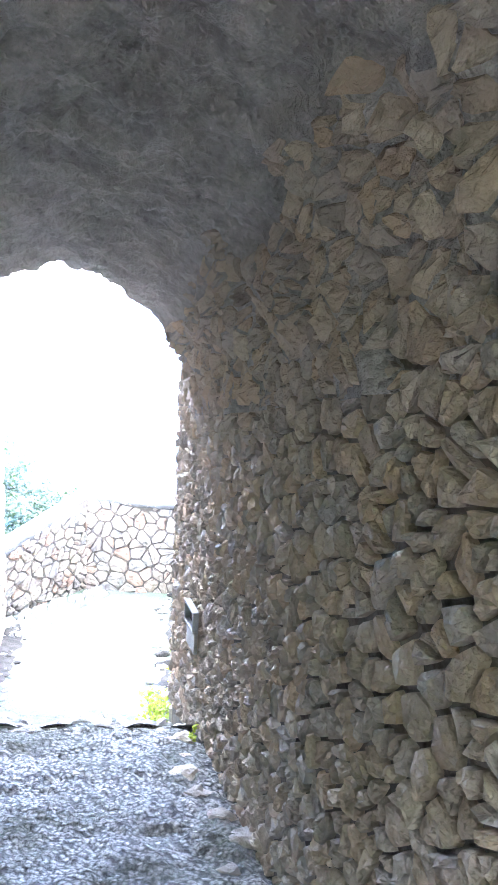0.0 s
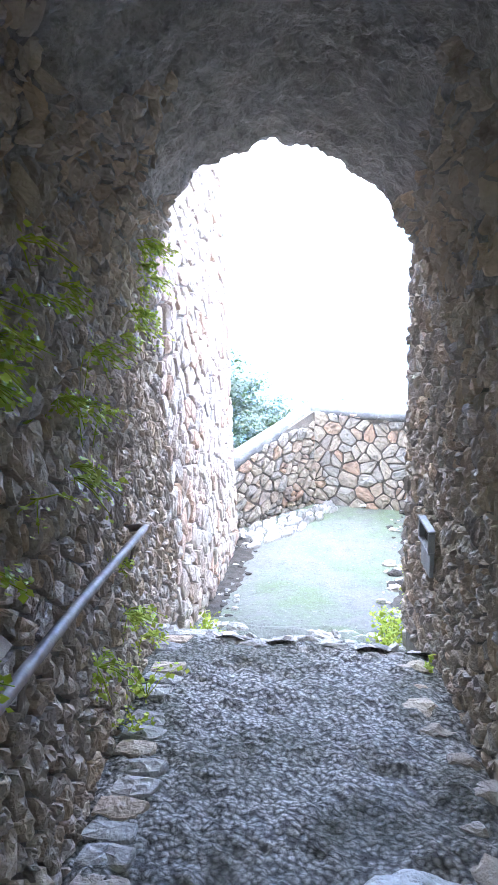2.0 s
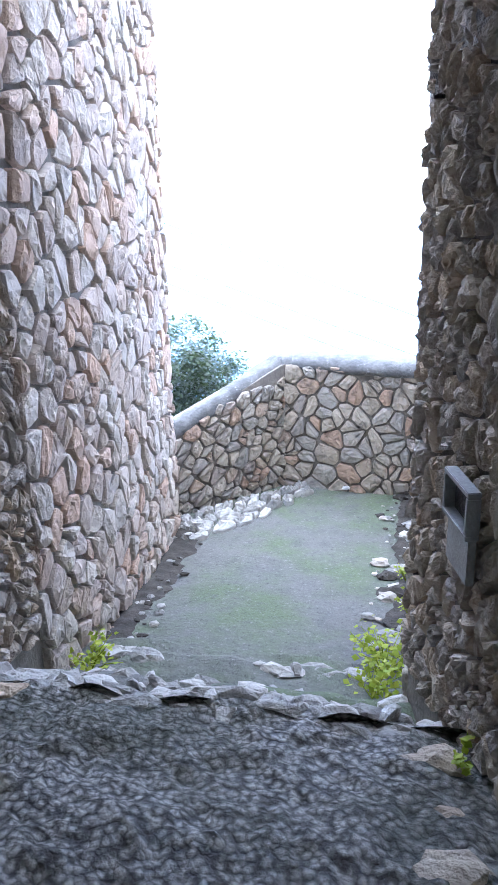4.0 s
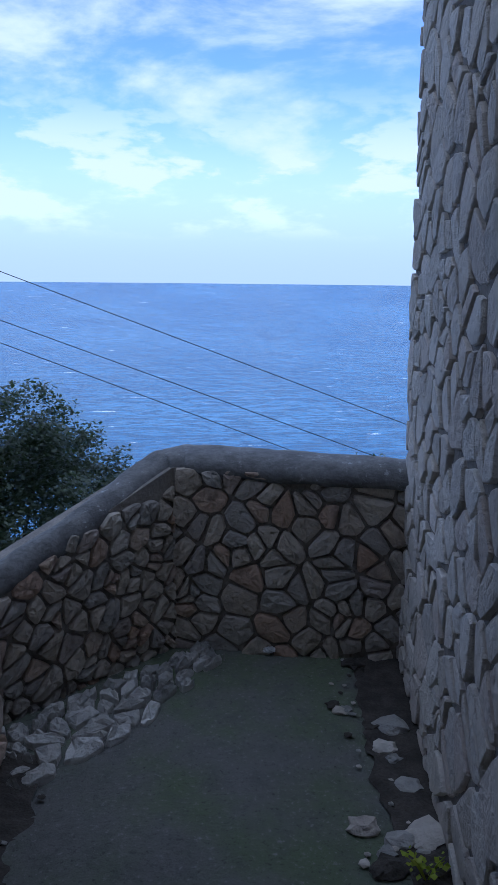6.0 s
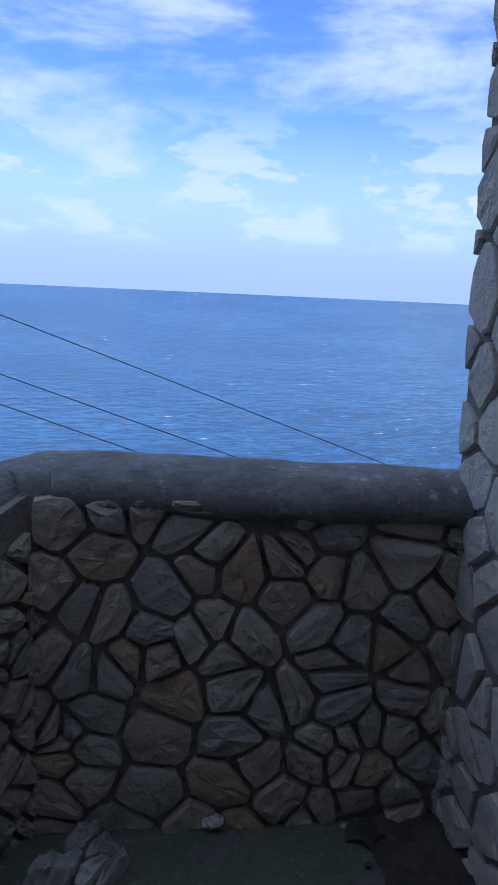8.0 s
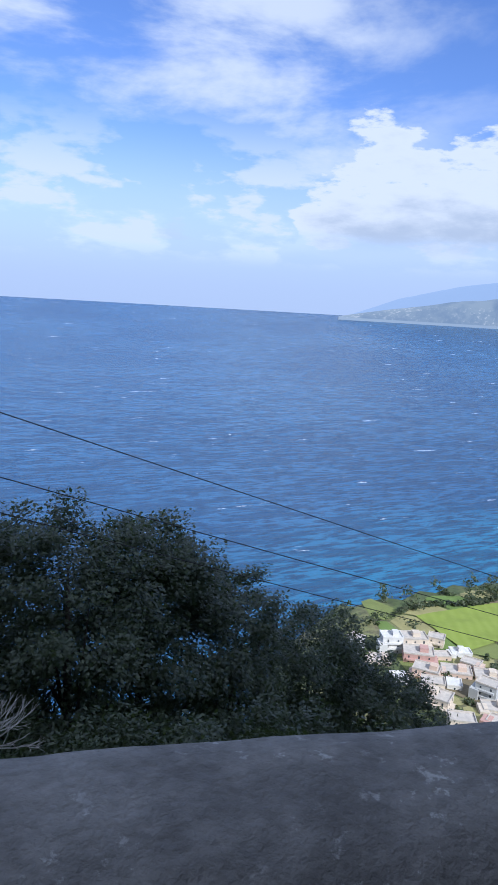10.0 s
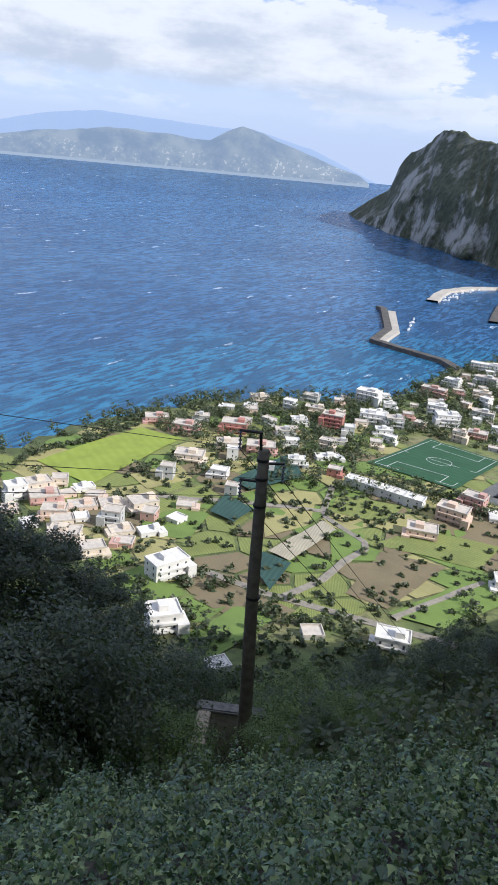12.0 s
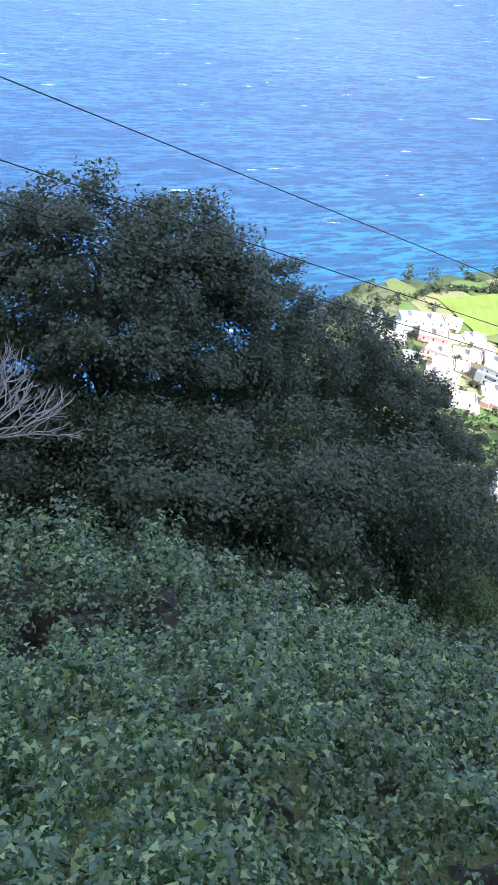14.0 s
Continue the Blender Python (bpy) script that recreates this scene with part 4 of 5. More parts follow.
at_sea = lambda x, y: SEA
pier = thing("breakwater", "dark rubble breakwater curving out from the harbour shore", "breakwater")
part("rubble", ribbon([(846, 234), (880, 268), (898, 335), (912, 378), (1002, 395), (1158, 470), (1170, 484)], 11, at_sea, 5), M_MOLE, pier)
part("quay", ribbon([(908, 368), (1002, 384), (1152, 453)], 12, at_sea, 3.5), M_QUAY, pier)
mole = thing("harbour_mole", "pale stone mole round the marina basin", "mole")
part("quay", ribbon([(1338, 450), (1420, 468), (1497, 478), (1600, 462), (1678, 420), (1600, 360), (1482, 312), (1380, 270)], 20, at_sea, 4), M_QUAY, mole)
inner_mole = thing("inner_pier", "short dark pier inside the marina", "pier")
part("quay", ribbon([(1231, 303), (1330, 325), (1426, 343)], 18, at_sea, 3.5), M_MOLE, inner_mole)
rng = cell_rng(91)
boat_proto = None
for k in range(34):
    if k < 16:
        x, y = 1370 + rng.uniform(0, 240), rng.uniform(432, 455)
    elif k < 30:
        x, y = 1240 + rng.uniform(0, 190), rng.uniform(268, 300)
    else:
        x, y = 1040 + 30 * (k - 30), 378 + 9 * (k - 30)
    m = pose(x, y, SEA, 0, 0, rng.uniform(60, 110))
    if boat_proto is None:
        boat_proto = thing("moored_boat", "small white moored boat in the marina", "boat", "moored boats")
        hull = [(-1.6, -6, 1.4), (1.6, -6, 1.4), (1.9, 1, 1.6), (0, 8, 2.0), (-1.9, 1, 1.6), (-1.1, -5.5, -0.3), (1.1, -5.5, -0.3), (1.2, 1, -0.3), (0, 6.5, -0.3), (-1.2, 1, -0.3)]
        part("hull", (hull, [(0, 1, 2, 3, 4), (0, 5, 6, 1), (1, 6, 7, 2), (2, 7, 8, 3), (3, 8, 9, 4), (4, 9, 5, 0)]), M_HULL, boat_proto)
        part("cabin", box_bm(-1.1, 1.1, -3, 2.2, 1.5, 3.0, 0.25), M_HULL, boat_proto)
        boat_proto.matrix_world = m
    else:
        copy_thing(boat_proto, m)


# ---- gardens, pitches and lanes of the lowland ----
def plot(name, corners, mat, label, lift=0.5, category="field", n=14):
    a, b2, c, d = [Vector(p) for p in corners]

    def point(s, q):
        p = a.lerp(b2, s).lerp(d.lerp(c, s), q)
        return (p.x, p.y, land(p.x, p.y) + lift)
    return setting(name, mesh_of(name, *grid(n, n, point), mat, True), label, category)


def crop(name, a, c, row, angle):
    m, t, b, w = material(name, 0.95)
    turn2 = t.n("ShaderNodeMapping", None, Vector=w)
    turn2.inputs["Rotation"].default_value[2] = radians(angle)
    wave = t.n("ShaderNodeTexWave", None, Vector=turn2.outputs[0], Scale=row, Distortion=2.5, Detail=3.0)
    col = t.mix(wave.outputs[1], (*a, 1), (*c, 1))
    col = t.mix(t.remap(t.noise(w, 0.07, 6, 0.65), 0.4, 0.7, 0, 0.7), col, tuple(0.5 * (u + v) * 0.75 for u, v in zip(a, c)) + (1,))
    t.put(b, "Base_Color", col)
    return m


M_LAWN = crop("bright_mown_turf", (0.23, 0.29, 0.04), (0.25, 0.31, 0.05), 0.05, 30)
M_TURF = crop("artificial_turf", (0.018, 0.075, 0.032), (0.024, 0.088, 0.038), 0.045, 5)
M_GRASS = crop("rough_green_grass", (0.12, 0.19, 0.04), (0.17, 0.24, 0.055), 0.3, 10)
M_VINES = crop("vine_rows", (0.24, 0.27, 0.07), (0.13, 0.16, 0.05), 0.45, 62)
M_DRY = crop("dry_grass", (0.36, 0.32, 0.14), (0.27, 0.26, 0.10), 0.4, 15)
M_TILL = crop("tilled_brown_earth", (0.22, 0.17, 0.10), (0.15, 0.13, 0.07), 0.5, 30)
M_NET = crop("dark_green_netting", (0.022, 0.062, 0.052), (0.035, 0.085, 0.068), 0.12, 75)
M_FILM = crop("pale_greenhouse_film", (0.42, 0.38, 0.28), (0.32, 0.29, 0.21), 0.2, 75)
M_LANE = plain("pale_lane", (0.30, 0.27, 0.22), (0.20, 0.18, 0.15), 0.3, 0.95, 0, 0.3, 0.1, 3.0)
M_TAR = plain("grey_asphalt_yard", (0.11, 0.11, 0.11), (0.15, 0.15, 0.145), 0.2, 0.9, 0, 0.2, 0.05, 3.0)
M_LINE = plain("white_pitch_line", (0.7, 0.7, 0.7), (0.55, 0.58, 0.55), 0.3, 0.9)
PATCHES = (M_GRASS, M_VINES, M_DRY, M_TILL, M_GRASS, M_DRY)
rng = cell_rng(88)
for poly in cells(300, 300, 20, cell_rng(89), 2.2, 0.4, 1.5):
    c = (sum(p[0] for p in poly) / len(poly), sum(p[1] for p in poly) / len(poly))
    spin = lambda u, v: (175 + (u * 0.93 + v * 0.37), 60 + (-u * 0.37 + v * 0.93) + 60)
    x, y = spin(*c)
    rr, aa = math.hypot(x, y), math.degrees(math.atan2(x, y))
    if rr < 165 or rr > coast(aa) - 30 or aa < 32 or aa > 84:
        continue
    ring4 = [spin(*p) for p in poly]
    verts = [(p[0], p[1], land(p[0], p[1]) + 0.35) for p in ring4] + [(x, y, land(x, y) + 0.4)]
    n = len(ring4)
    setting("garden_plot", mesh_of("garden_plot", verts, [(k, (k + 1) % n, n) for k in range(n)], rng.choice(PATCHES)), "small cultivated garden plot between low walls", "field")
plot("playing_field", [(292, 334), (395, 338), (395, 299), (285, 282)], M_LAWN, "bright green grass playing field near the shore", 1.0)
PITCH = [Vector(p) for p in ((451, 178), (553, 168.5), (541, 106), (449, 113))]
plot("football_pitch", PITCH, M_TURF, "dark green artificial football pitch with white lines", 1.2)


def pitch_at(s, q, lift=1.35):
    p = PITCH[0].lerp(PITCH[1], s).lerp(PITCH[3].lerp(PITCH[2], s), q)
    return Vector((p.x, p.y, land(p.x, p.y) + lift))


def line_on_pitch(points):
    verts, faces = [], []
    for i in range(len(points) - 1):
        a, c = pitch_at(*points[i]), pitch_at(*points[i + 1])
        d = (c - a)
        o = Vector((-d.y, d.x, 0)).normalized() * 0.2
        n = len(verts)
        verts += [a - o, c - o, c + o, a + o]
        faces.append((n, n + 1, n + 2, n + 3))
    return verts, faces


pitch_lines = tagged(new("pitch_markings"), "white lines painted on the football pitch", "markings", "", "structure")
part("outline", line_on_pitch([(0.04, 0.06), (0.96, 0.06), (0.96, 0.94), (0.04, 0.94), (0.04, 0.06)]), M_LINE, pitch_lines)
part("halfway_line", line_on_pitch([(0.5, 0.06), (0.5, 0.94)]), M_LINE, pitch_lines)
part("centre_circle", line_on_pitch([(0.5 + 0.09 * math.cos(k * math.pi / 16), 0.5 + 0.145 * math.sin(k * math.pi / 16)) for k in range(33)]), M_LINE, pitch_lines)
for s0, s1 in ((0.04, 0.2), (0.96, 0.8)):
    part("penalty_box", line_on_pitch([(s0, 0.2), (s1, 0.2), (s1, 0.8), (s0, 0.8)]), M_LINE, pitch_lines)
plot("vine_plot", [(329, 119), (372, 110), (382, 66), (340, 66)], M_VINES, "yellow-green terraced vineyard rows", 0.6)
plot("vine_plot", [(383, 166), (395, 128), (364, 127), (354, 159)], M_VINES, "bright vineyard plot beside the terraced houses", 0.6)
plot("vegetable_plot", [(325, 143), (357, 138), (321, 121), (289, 124)], M_GRASS, "green vegetable plot inside the lane bend", 0.6)
plot("meadow", [(258, 82), (338, 62), (322, 42), (262, 60)], M_GRASS, "green meadow strip on the slope", 0.7)
plot("greenhouse_sheet", [(275, 152), (336, 153), (328, 141), (272, 138)], M_FILM, "long pale film-covered greenhouse beds", 2.2, "greenhouse")
plot("netting", [(257, 150), (272, 153), (270, 136), (237, 128)], M_NET, "dark green shade netting over citrus plants", 2.4, "netting")
plot("netting", [(351, 225), (424, 224), (389, 195), (345, 208)], M_NET, "wide dark green shade netting over crops", 2.4, "netting")
plot("netting", [(300, 205), (330, 215), (322, 190), (296, 186)], M_NET, "small dark green shade netting roof", 2.4, "netting")
plot("lawn", [(222, 187), (196, 190), (193, 158), (213, 161)], M_GRASS, "green sloping lawn below the houses", 0.6)
plot("garden", [(177, 130), (219, 132), (204, 112), (160, 110)], M_GRASS, "green garden with rows of small shrubs", 0.6)
plot("tilled_plot", [(315, 277), (354, 271), (338, 246), (305, 254)], M_DRY, "dry brownish grass plot behind the playing field", 0.6)
plot("dry_plot", [(324, 185), (366, 173), (328, 157), (292, 164)], M_DRY, "yellowed dry grass plot", 0.6)
plot("dry_plot", [(250, 215), (300, 240), (300, 205), (262, 190)], M_GRASS, "sunlit green allotment between the houses", 0.6)
plot("tilled_plot", [(262, 104), (322, 112), (330, 80), (262, 84)], M_TILL, "tilled brown and green terraces", 0.55)
plot("tilled_plot", [(212, 150), (235, 150), (232, 112), (206, 118)], M_TILL, "brown allotment beside the lane", 0.55)
plot("tilled_plot", [(380, 110), (430, 100), (420, 60), (376, 66)], M_TILL, "bare brown orchard ground", 0.55)
plot("yard", [(448, 100), (532, 92), (505, 62), (440, 74)], M_TAR, "grey asphalt car park beside the pitch", 0.9, "car park")
for pts, wide in (([(236, 164), (236, 130), (241, 104), (248, 70), (255, 40)], 4), ([(240, 122), (268, 118), (294, 120), (318, 119), (326, 123), (345, 155), (352, 161), (392, 175)], 3.6), ([(256, 79), (326, 60)], 3), ([(560, 95), (640, 140), (700, 190), (760, 205)], 6), ([(352, 161), (330, 200), (300, 245), (262, 268)], 4)):
    ob = setting("lane", mesh_of("lane", *ribbon(pts, wide, land, 0.9), M_LANE), "pale walled lane winding between the gardens", "road")


# ---- houses ----
def paint(name, c):
    return plain(name, c, tuple(v * 0.86 for v in c), 0.25, 0.88, 0, 0.15, 0.02, 3.0)


WHITE, CREAM, PINK, RED, ORANGE, GREYW = paint("white_wash", (0.70, 0.68, 0.64)), paint("cream_render", (0.68, 0.58, 0.46)), paint("pink_render", (0.54, 0.33, 0.28)), paint("red_render", (0.45, 0.20, 0.16)), paint("peach_render", (0.66, 0.50, 0.39)), paint("grey_render", (0.5, 0.5, 0.48))
pane_bm = box_bm(-0.4, 0.4, -0.06, 0.06, -0.6, 0.6)
WINDOW = bpy.data.meshes.new("window")
pane_bm.to_mesh(WINDOW)
pane_bm.free()
WINDOW.materials.append(M_GLASS)


def house(x, y, w2, d2, storeys, turn2, mat, label, rail=True):
    h = 3.1 * storeys
    z = land(x, y) - 0.5
    hs = thing("house", label, "house")
    bm = box_bm(-w2 / 2, w2 / 2, -d2 / 2, d2 / 2, -3, h)
    part("wall", bm, mat, hs)
    rim = 0.35
    top = [(-w2 / 2 - 0.2, -d2 / 2 - 0.2), (w2 / 2 + 0.2, -d2 / 2 - 0.2), (w2 / 2 + 0.2, d2 / 2 + 0.2), (-w2 / 2 - 0.2, d2 / 2 + 0.2)]
    inn = [(p[0] * (1 - 2 * rim / w2) if w2 > 2 else p[0], p[1] * (1 - 2 * rim / d2)) for p in top]
    verts = [(*p, h) for p in top] + [(*p, h + 0.75) for p in top] + [(*p, h + 0.75) for p in inn] + [(*p, h + 0.15) for p in inn]
    faces = [(3, 2, 1, 0), (12, 13, 14, 15)]
    for k in range(4):
        n = (k + 1) % 4
        faces += [(k, n, 4 + n, 4 + k), (4 + k, 4 + n, 8 + n, 8 + k), (8 + k, 8 + n, 12 + n, 12 + k)]
    roof = part("roof", (verts, faces), M_ROOF if mat is not WHITE else WHITE, hs)
    rng2 = cell_rng(int(x * 7 + y))
    if w2 > 11:
        bx = rng2.uniform(-0.25, 0.2) * w2
        part("roof_room", box_bm(bx, bx + w2 * 0.28, -d2 * 0.2, d2 * 0.25, h + 0.1, h + 2.5), mat, hs)
    if w2 > 8:
        sx = rng2.choice((-1, 1))
        part("annex", box_bm(sx * w2 * 0.5 - 2.2, sx * w2 * 0.5 + 2.2, -d2 * 0.75, d2 * 0.15, -3, 3.1 * max(1, storeys - 1) + 0.4), mat, hs)
    for s in range(storeys):
        for face, ln, off in ((0, w2, d2), (1, d2, w2), (2, w2, d2), (3, d2, w2)):
            n = max(1, int(ln / 4.2))
            for k in range(n):
                u = (k + 0.5) / n * ln - ln / 2
                wn = new("window", WINDOW)
                wn.parent = hs
                a = math.pi / 2 * face
                wn.matrix_local = Matrix.Rotation(a, 4, "Z") @ Matrix.Translation((u, -off / 2, 1.55 + 3.1 * s)) @ Matrix.Diagonal((1, 1, rng2.choice((0.8, 1, 1.35)), 1))
        if rail and s > 0 and w2 > 9:
            part("balcony", box_bm(-w2 * 0.42, w2 * 0.42, -d2 / 2 - 1.3, -d2 / 2, 3.1 * s - 0.15, 3.1 * s + 0.75), mat, hs)
    hs.matrix_world = pose(x, y, z, 0, 0, turn2 + (rng2.uniform(-22, 22) if rail else 0))
    return hs


W, C, P2, R2, O2, G2 = WHITE, CREAM, PINK, RED, ORANGE, GREYW
NEAR_HOUSES = [(222, 172, 17, 10, 3, -38, W), (180, 140, 12, 10, 3, -34, W), (165, 105, 7, 6, 1, -30, W), (231, 70, 13, 9, 2, -62, W), (215, 96, 8, 7, 1, -60, G2), (328, 47, 18, 10, 2, -72, W), (216, 211, 11, 8, 2, -40, C), (221, 234, 15, 10, 2, -36, C), (246, 221, 12, 9, 1, -40, C)]
FIELD_HOUSES = [(364, 268, 19, 13, 2, -50, C), (281, 237, 15, 11, 2, -44, C), (252, 283, 16, 11, 2, -40, P2), (259, 261, 15, 10, 1, -40, O2), (272, 252, 13, 10, 1, -44, C), (240, 262, 13, 9, 2, -38, O2), (262, 300, 15, 10, 2, -40, C), (276, 268, 10, 8, 1, -48, O2)]
SHORE_HOUSES = [(417, 341, 18, 11, 2, -52, P2), (417, 312, 20, 12, 2, -52, P2), (442, 285, 19, 13, 3, -56, R2), (404, 264, 17, 11, 2, -56, C), (415, 244, 20, 13, 2, -58, P2), (463, 253, 14, 10, 2, -58, G2), (518, 239, 17, 12, 4, -62, R2), (612, 250, 21, 14, 4, -66, W), (557, 221, 22, 13, 3, -66, W), (561, 203, 15, 11, 3, -68, G2), (532, 200, 14, 9, 2, -68, W)]
TOWN_HOUSES = [(598, 170, 20, 13, 4, -72, W), (437, 202, 18, 9, 1, -64, W), (412, 184, 9, 7, 2, -66, R2), (589, 140, 16, 11, 2, -76, P2), (657, 155, 20, 12, 2, -74, G2), (691, 141, 18, 12, 3, -76, W), (855, 209, 36, 12, 3, -78, W), (692, 215, 24, 11, 3, -74, P2), (745, 213, 16, 11, 3, -76, W), (533, 320, 16, 11, 2, -62, C), (494, 327, 11, 8, 1, -60, W)]
MORE_HOUSES = [(544, 270, 16, 11, 2, -66, C), (598, 116, 14, 10, 2, -78, G2), (630, 190, 17, 11, 3, -70, W), (655, 200, 15, 10, 2, -72, G2), (720, 175, 18, 11, 3, -74, C), (790, 190, 22, 12, 3, -76, G2), (760, 160, 18, 12, 3, -76, W), (640, 120, 16, 11, 2, -78, G2), (575, 290, 14, 10, 2, -64, G2), (480, 215, 14, 9, 1, -64, G2), (502, 262, 13, 9, 2, -60, W)]
ROW_HOUSES = [(363, 105, 17, 12, 2, -74, O2), (398, 99, 18, 12, 3, -74, O2), (427, 95, 14, 11, 3, -76, P2), (423, 73, 22, 14, 1, -76, W), (470, 60, 18, 12, 1, -78, G2)]
WORDS = {W: "white flat-roofed house with rows of windows", C: "sunlit cream house with a flat roof", P2: "pink house with a flat terrace roof", R2: "red-walled house with dark windows", O2: "peach-coloured house with a flat roof", G2: "grey rendered house among the trees"}
for row in (NEAR_HOUSES, FIELD_HOUSES, SHORE_HOUSES, TOWN_HOUSES, MORE_HOUSES, ROW_HOUSES):
    for x, y, w2, d2, st, rz, m in row:
        house(x, y, w2, d2, st, rz, m, WORDS[m] + (" near the shore" if row is SHORE_HOUSES else ""))
# smaller houses packed between the larger ones
rng = cell_rng(97)
taken = [(q[0], q[1]) for row in (NEAR_HOUSES, FIELD_HOUSES, SHORE_HOUSES, TOWN_HOUSES, MORE_HOUSES, ROW_HOUSES) for q in row]
for x0, x1, y0, y1, count, gap in ((215, 285, 205, 305, 14, 13), (440, 640, 185, 320, 22, 20), (560, 860, 100, 215, 30, 22), (290, 420, 195, 265, 7, 22)):
    made = 0
    for k in range(900):
        x, y = rng.uniform(x0, x1), rng.uniform(y0, y1)
        rr, aa = math.hypot(x, y), math.degrees(math.atan2(x, y))
        if rr > coast(aa) - 26 or any(math.hypot(x - q[0], y - q[1]) < gap for q in taken) or 436 < x < 566 and 60 < y < 186:
            continue
        taken.append((x, y))
        m = rng.choice((W, W, C, O2, P2, W, G2))
        house(x, y, rng.uniform(7, 12), rng.uniform(6.5, 9), rng.choice((1, 2, 2, 3)), -aa + rng.uniform(-25, 25), m, WORDS[m] + " among the gardens")
        made += 1
        if made >= count:
            break
for k in range(9):
    house(404 - 0.2 * k, 168 - 5.8 * k, 6.4, 9, 2, -86, WHITE, "white terraced house in a row beside the pitch", False)

# parked cars, far below
rng = cell_rng(95)
car0 = None
for k in range(26):
    a, c = (k % 13) / 13, k // 13
    x, y = 455 + 58 * a, 88 - 8 * a - 13 * c
    m = pose(x, y, land(x, y) + 1.0, 0, 0, 8)
    if car0 is None:
        car0 = thing("parked_car", "small parked car in the car park", "car", "parked cars")
        part("body", box_bm(-0.85, 0.85, -2.0, 2.0, 0.3, 0.85, 0.15), M_STEEL, car0)
        part("cabin", box_bm(-0.75, 0.75, -1.2, 1.0, 0.85, 1.45, 0.2), M_GLASS, car0)
        car0.matrix_world = m
    else:
        copy_thing(car0, m)

# ---- woods and scrub ----
NP = np.random.default_rng(7)


def crown_points(n_clumps, per, radius, height, lump, rng3):
    """Leaf places in many clumps that fill an uneven crown."""
    th = rng3.uniform(0, 2 * np.pi, n_clumps)
    u = rng3.uniform(0.0, 1.0, n_clumps)
    rr = np.sqrt(rng3.uniform(0.15, 1.0, n_clumps)) * np.sin(np.pi * (0.12 + 0.8 * u)) ** 0.7
    c = np.stack([rr * radius * np.cos(th), rr * radius * np.sin(th), u * height], 1)
    c += rng3.normal(size=c.shape) * lump * 0.5
    pts = np.repeat(c, per, 0) + np.clip(rng3.normal(size=(n_clumps * per, 3)), -1.7, 1.7) * lump * np.array([1, 1, 0.7]) * np.repeat(rng3.uniform(0.6, 1.2, n_clumps), per)[:, None]
    nor = pts - np.array([0, 0, height * 0.35])
    nor = nor / np.linalg.norm(nor, axis=1, keepdims=True) + np.array([0, 0, 0.5]) + rng3.normal(size=pts.shape) * 0.6
    return pts, nor, c


def tree(seed, height, radius, per=300, clumps=200, leaf=0.112):
    rng3 = np.random.default_rng(seed)
    base = height * 0.16
    pts, nor, c = crown_points(clumps, per, radius, height - base, 0.30, rng3)
    pts[:, 2] += base
    tr = thing("holm_oak", "dark evergreen oak with dense small leaves on the slope", "tree", "oaks on the slope")
    lean = Vector((rng3.uniform(-0.4, 0.4), rng3.uniform(-0.4, 0.4), 0))
    spine = [Vector((0, 0, -0.8)), Vector((0.05, 0, base * 0.5)) + lean * 0.3, Vector((0, 0.1, base)) + lean * 0.6, Vector((0, 0, height * 0.6)) + lean, Vector((0, 0, height * 0.88)) + lean * 1.2]
    part("trunk", tube(spine, [0.26, 0.21, 0.17, 0.10, 0.03], 9), M_BARK, tr, "", True)
    for k in range(9):
        tip = Vector(c[int(k * len(c) / 16)]) + Vector((0, 0, base))
        root = spine[2].lerp(spine[3], rng3.uniform(0, 0.9)) if tip.z > base * 1.3 else spine[1].lerp(spine[2], rng3.uniform(0.4, 1))
        mid = root.lerp(tip, 0.5) + Vector((0, 0, 0.25))
        part("limb", tube([root, mid, tip], [0.06, 0.04, 0.012], 6), M_BARK, tr, "", True)
    crown = new("crown", leaves("crown", pts, nor, leaf, M_OAK, rng3, 0.6, 0.3))
    crown.parent = tr
    return tr


def on_slope(az2, r):
    x, y = r * math.sin(radians(az2)), r * math.cos(radians(az2))
    return x, y, land(x, y)


OAKS = [(14.0, 14.5, -2.85), (20, 16.5, -3.75), (27, 18, -5.6), (34, 20, -7.35), (41, 21, -9.2), (6.0, 15.5, -3.7), (-3, 16, -3.5), (-10, 13.5, -2.7), (-18, 12, -1.5), (-25, 10.5, -0.2), (-33, 10.5, 0.0), (45.5, 20.5, -10.7)]
protos = [tree(3, 10.5, 3.3), tree(4, 10.5, 3.0), tree(5, 10.5, 3.6)]
used = [False] * 3
for k, (a, r, top) in enumerate(OAKS):
    x, y, z = on_slope(a, r)
    sc = max(0.45, (top - z) / 10.5)
    m = pose(x, y, z, 0, 0, 67 * k) @ Matrix.Diagonal((sc, sc, sc, 1))
    i = k % 3
    if not used[i]:
        protos[i].matrix_world = m
        used[i] = True
    else:
        c = copy_thing(protos[i], Matrix())
        c.matrix_world = m
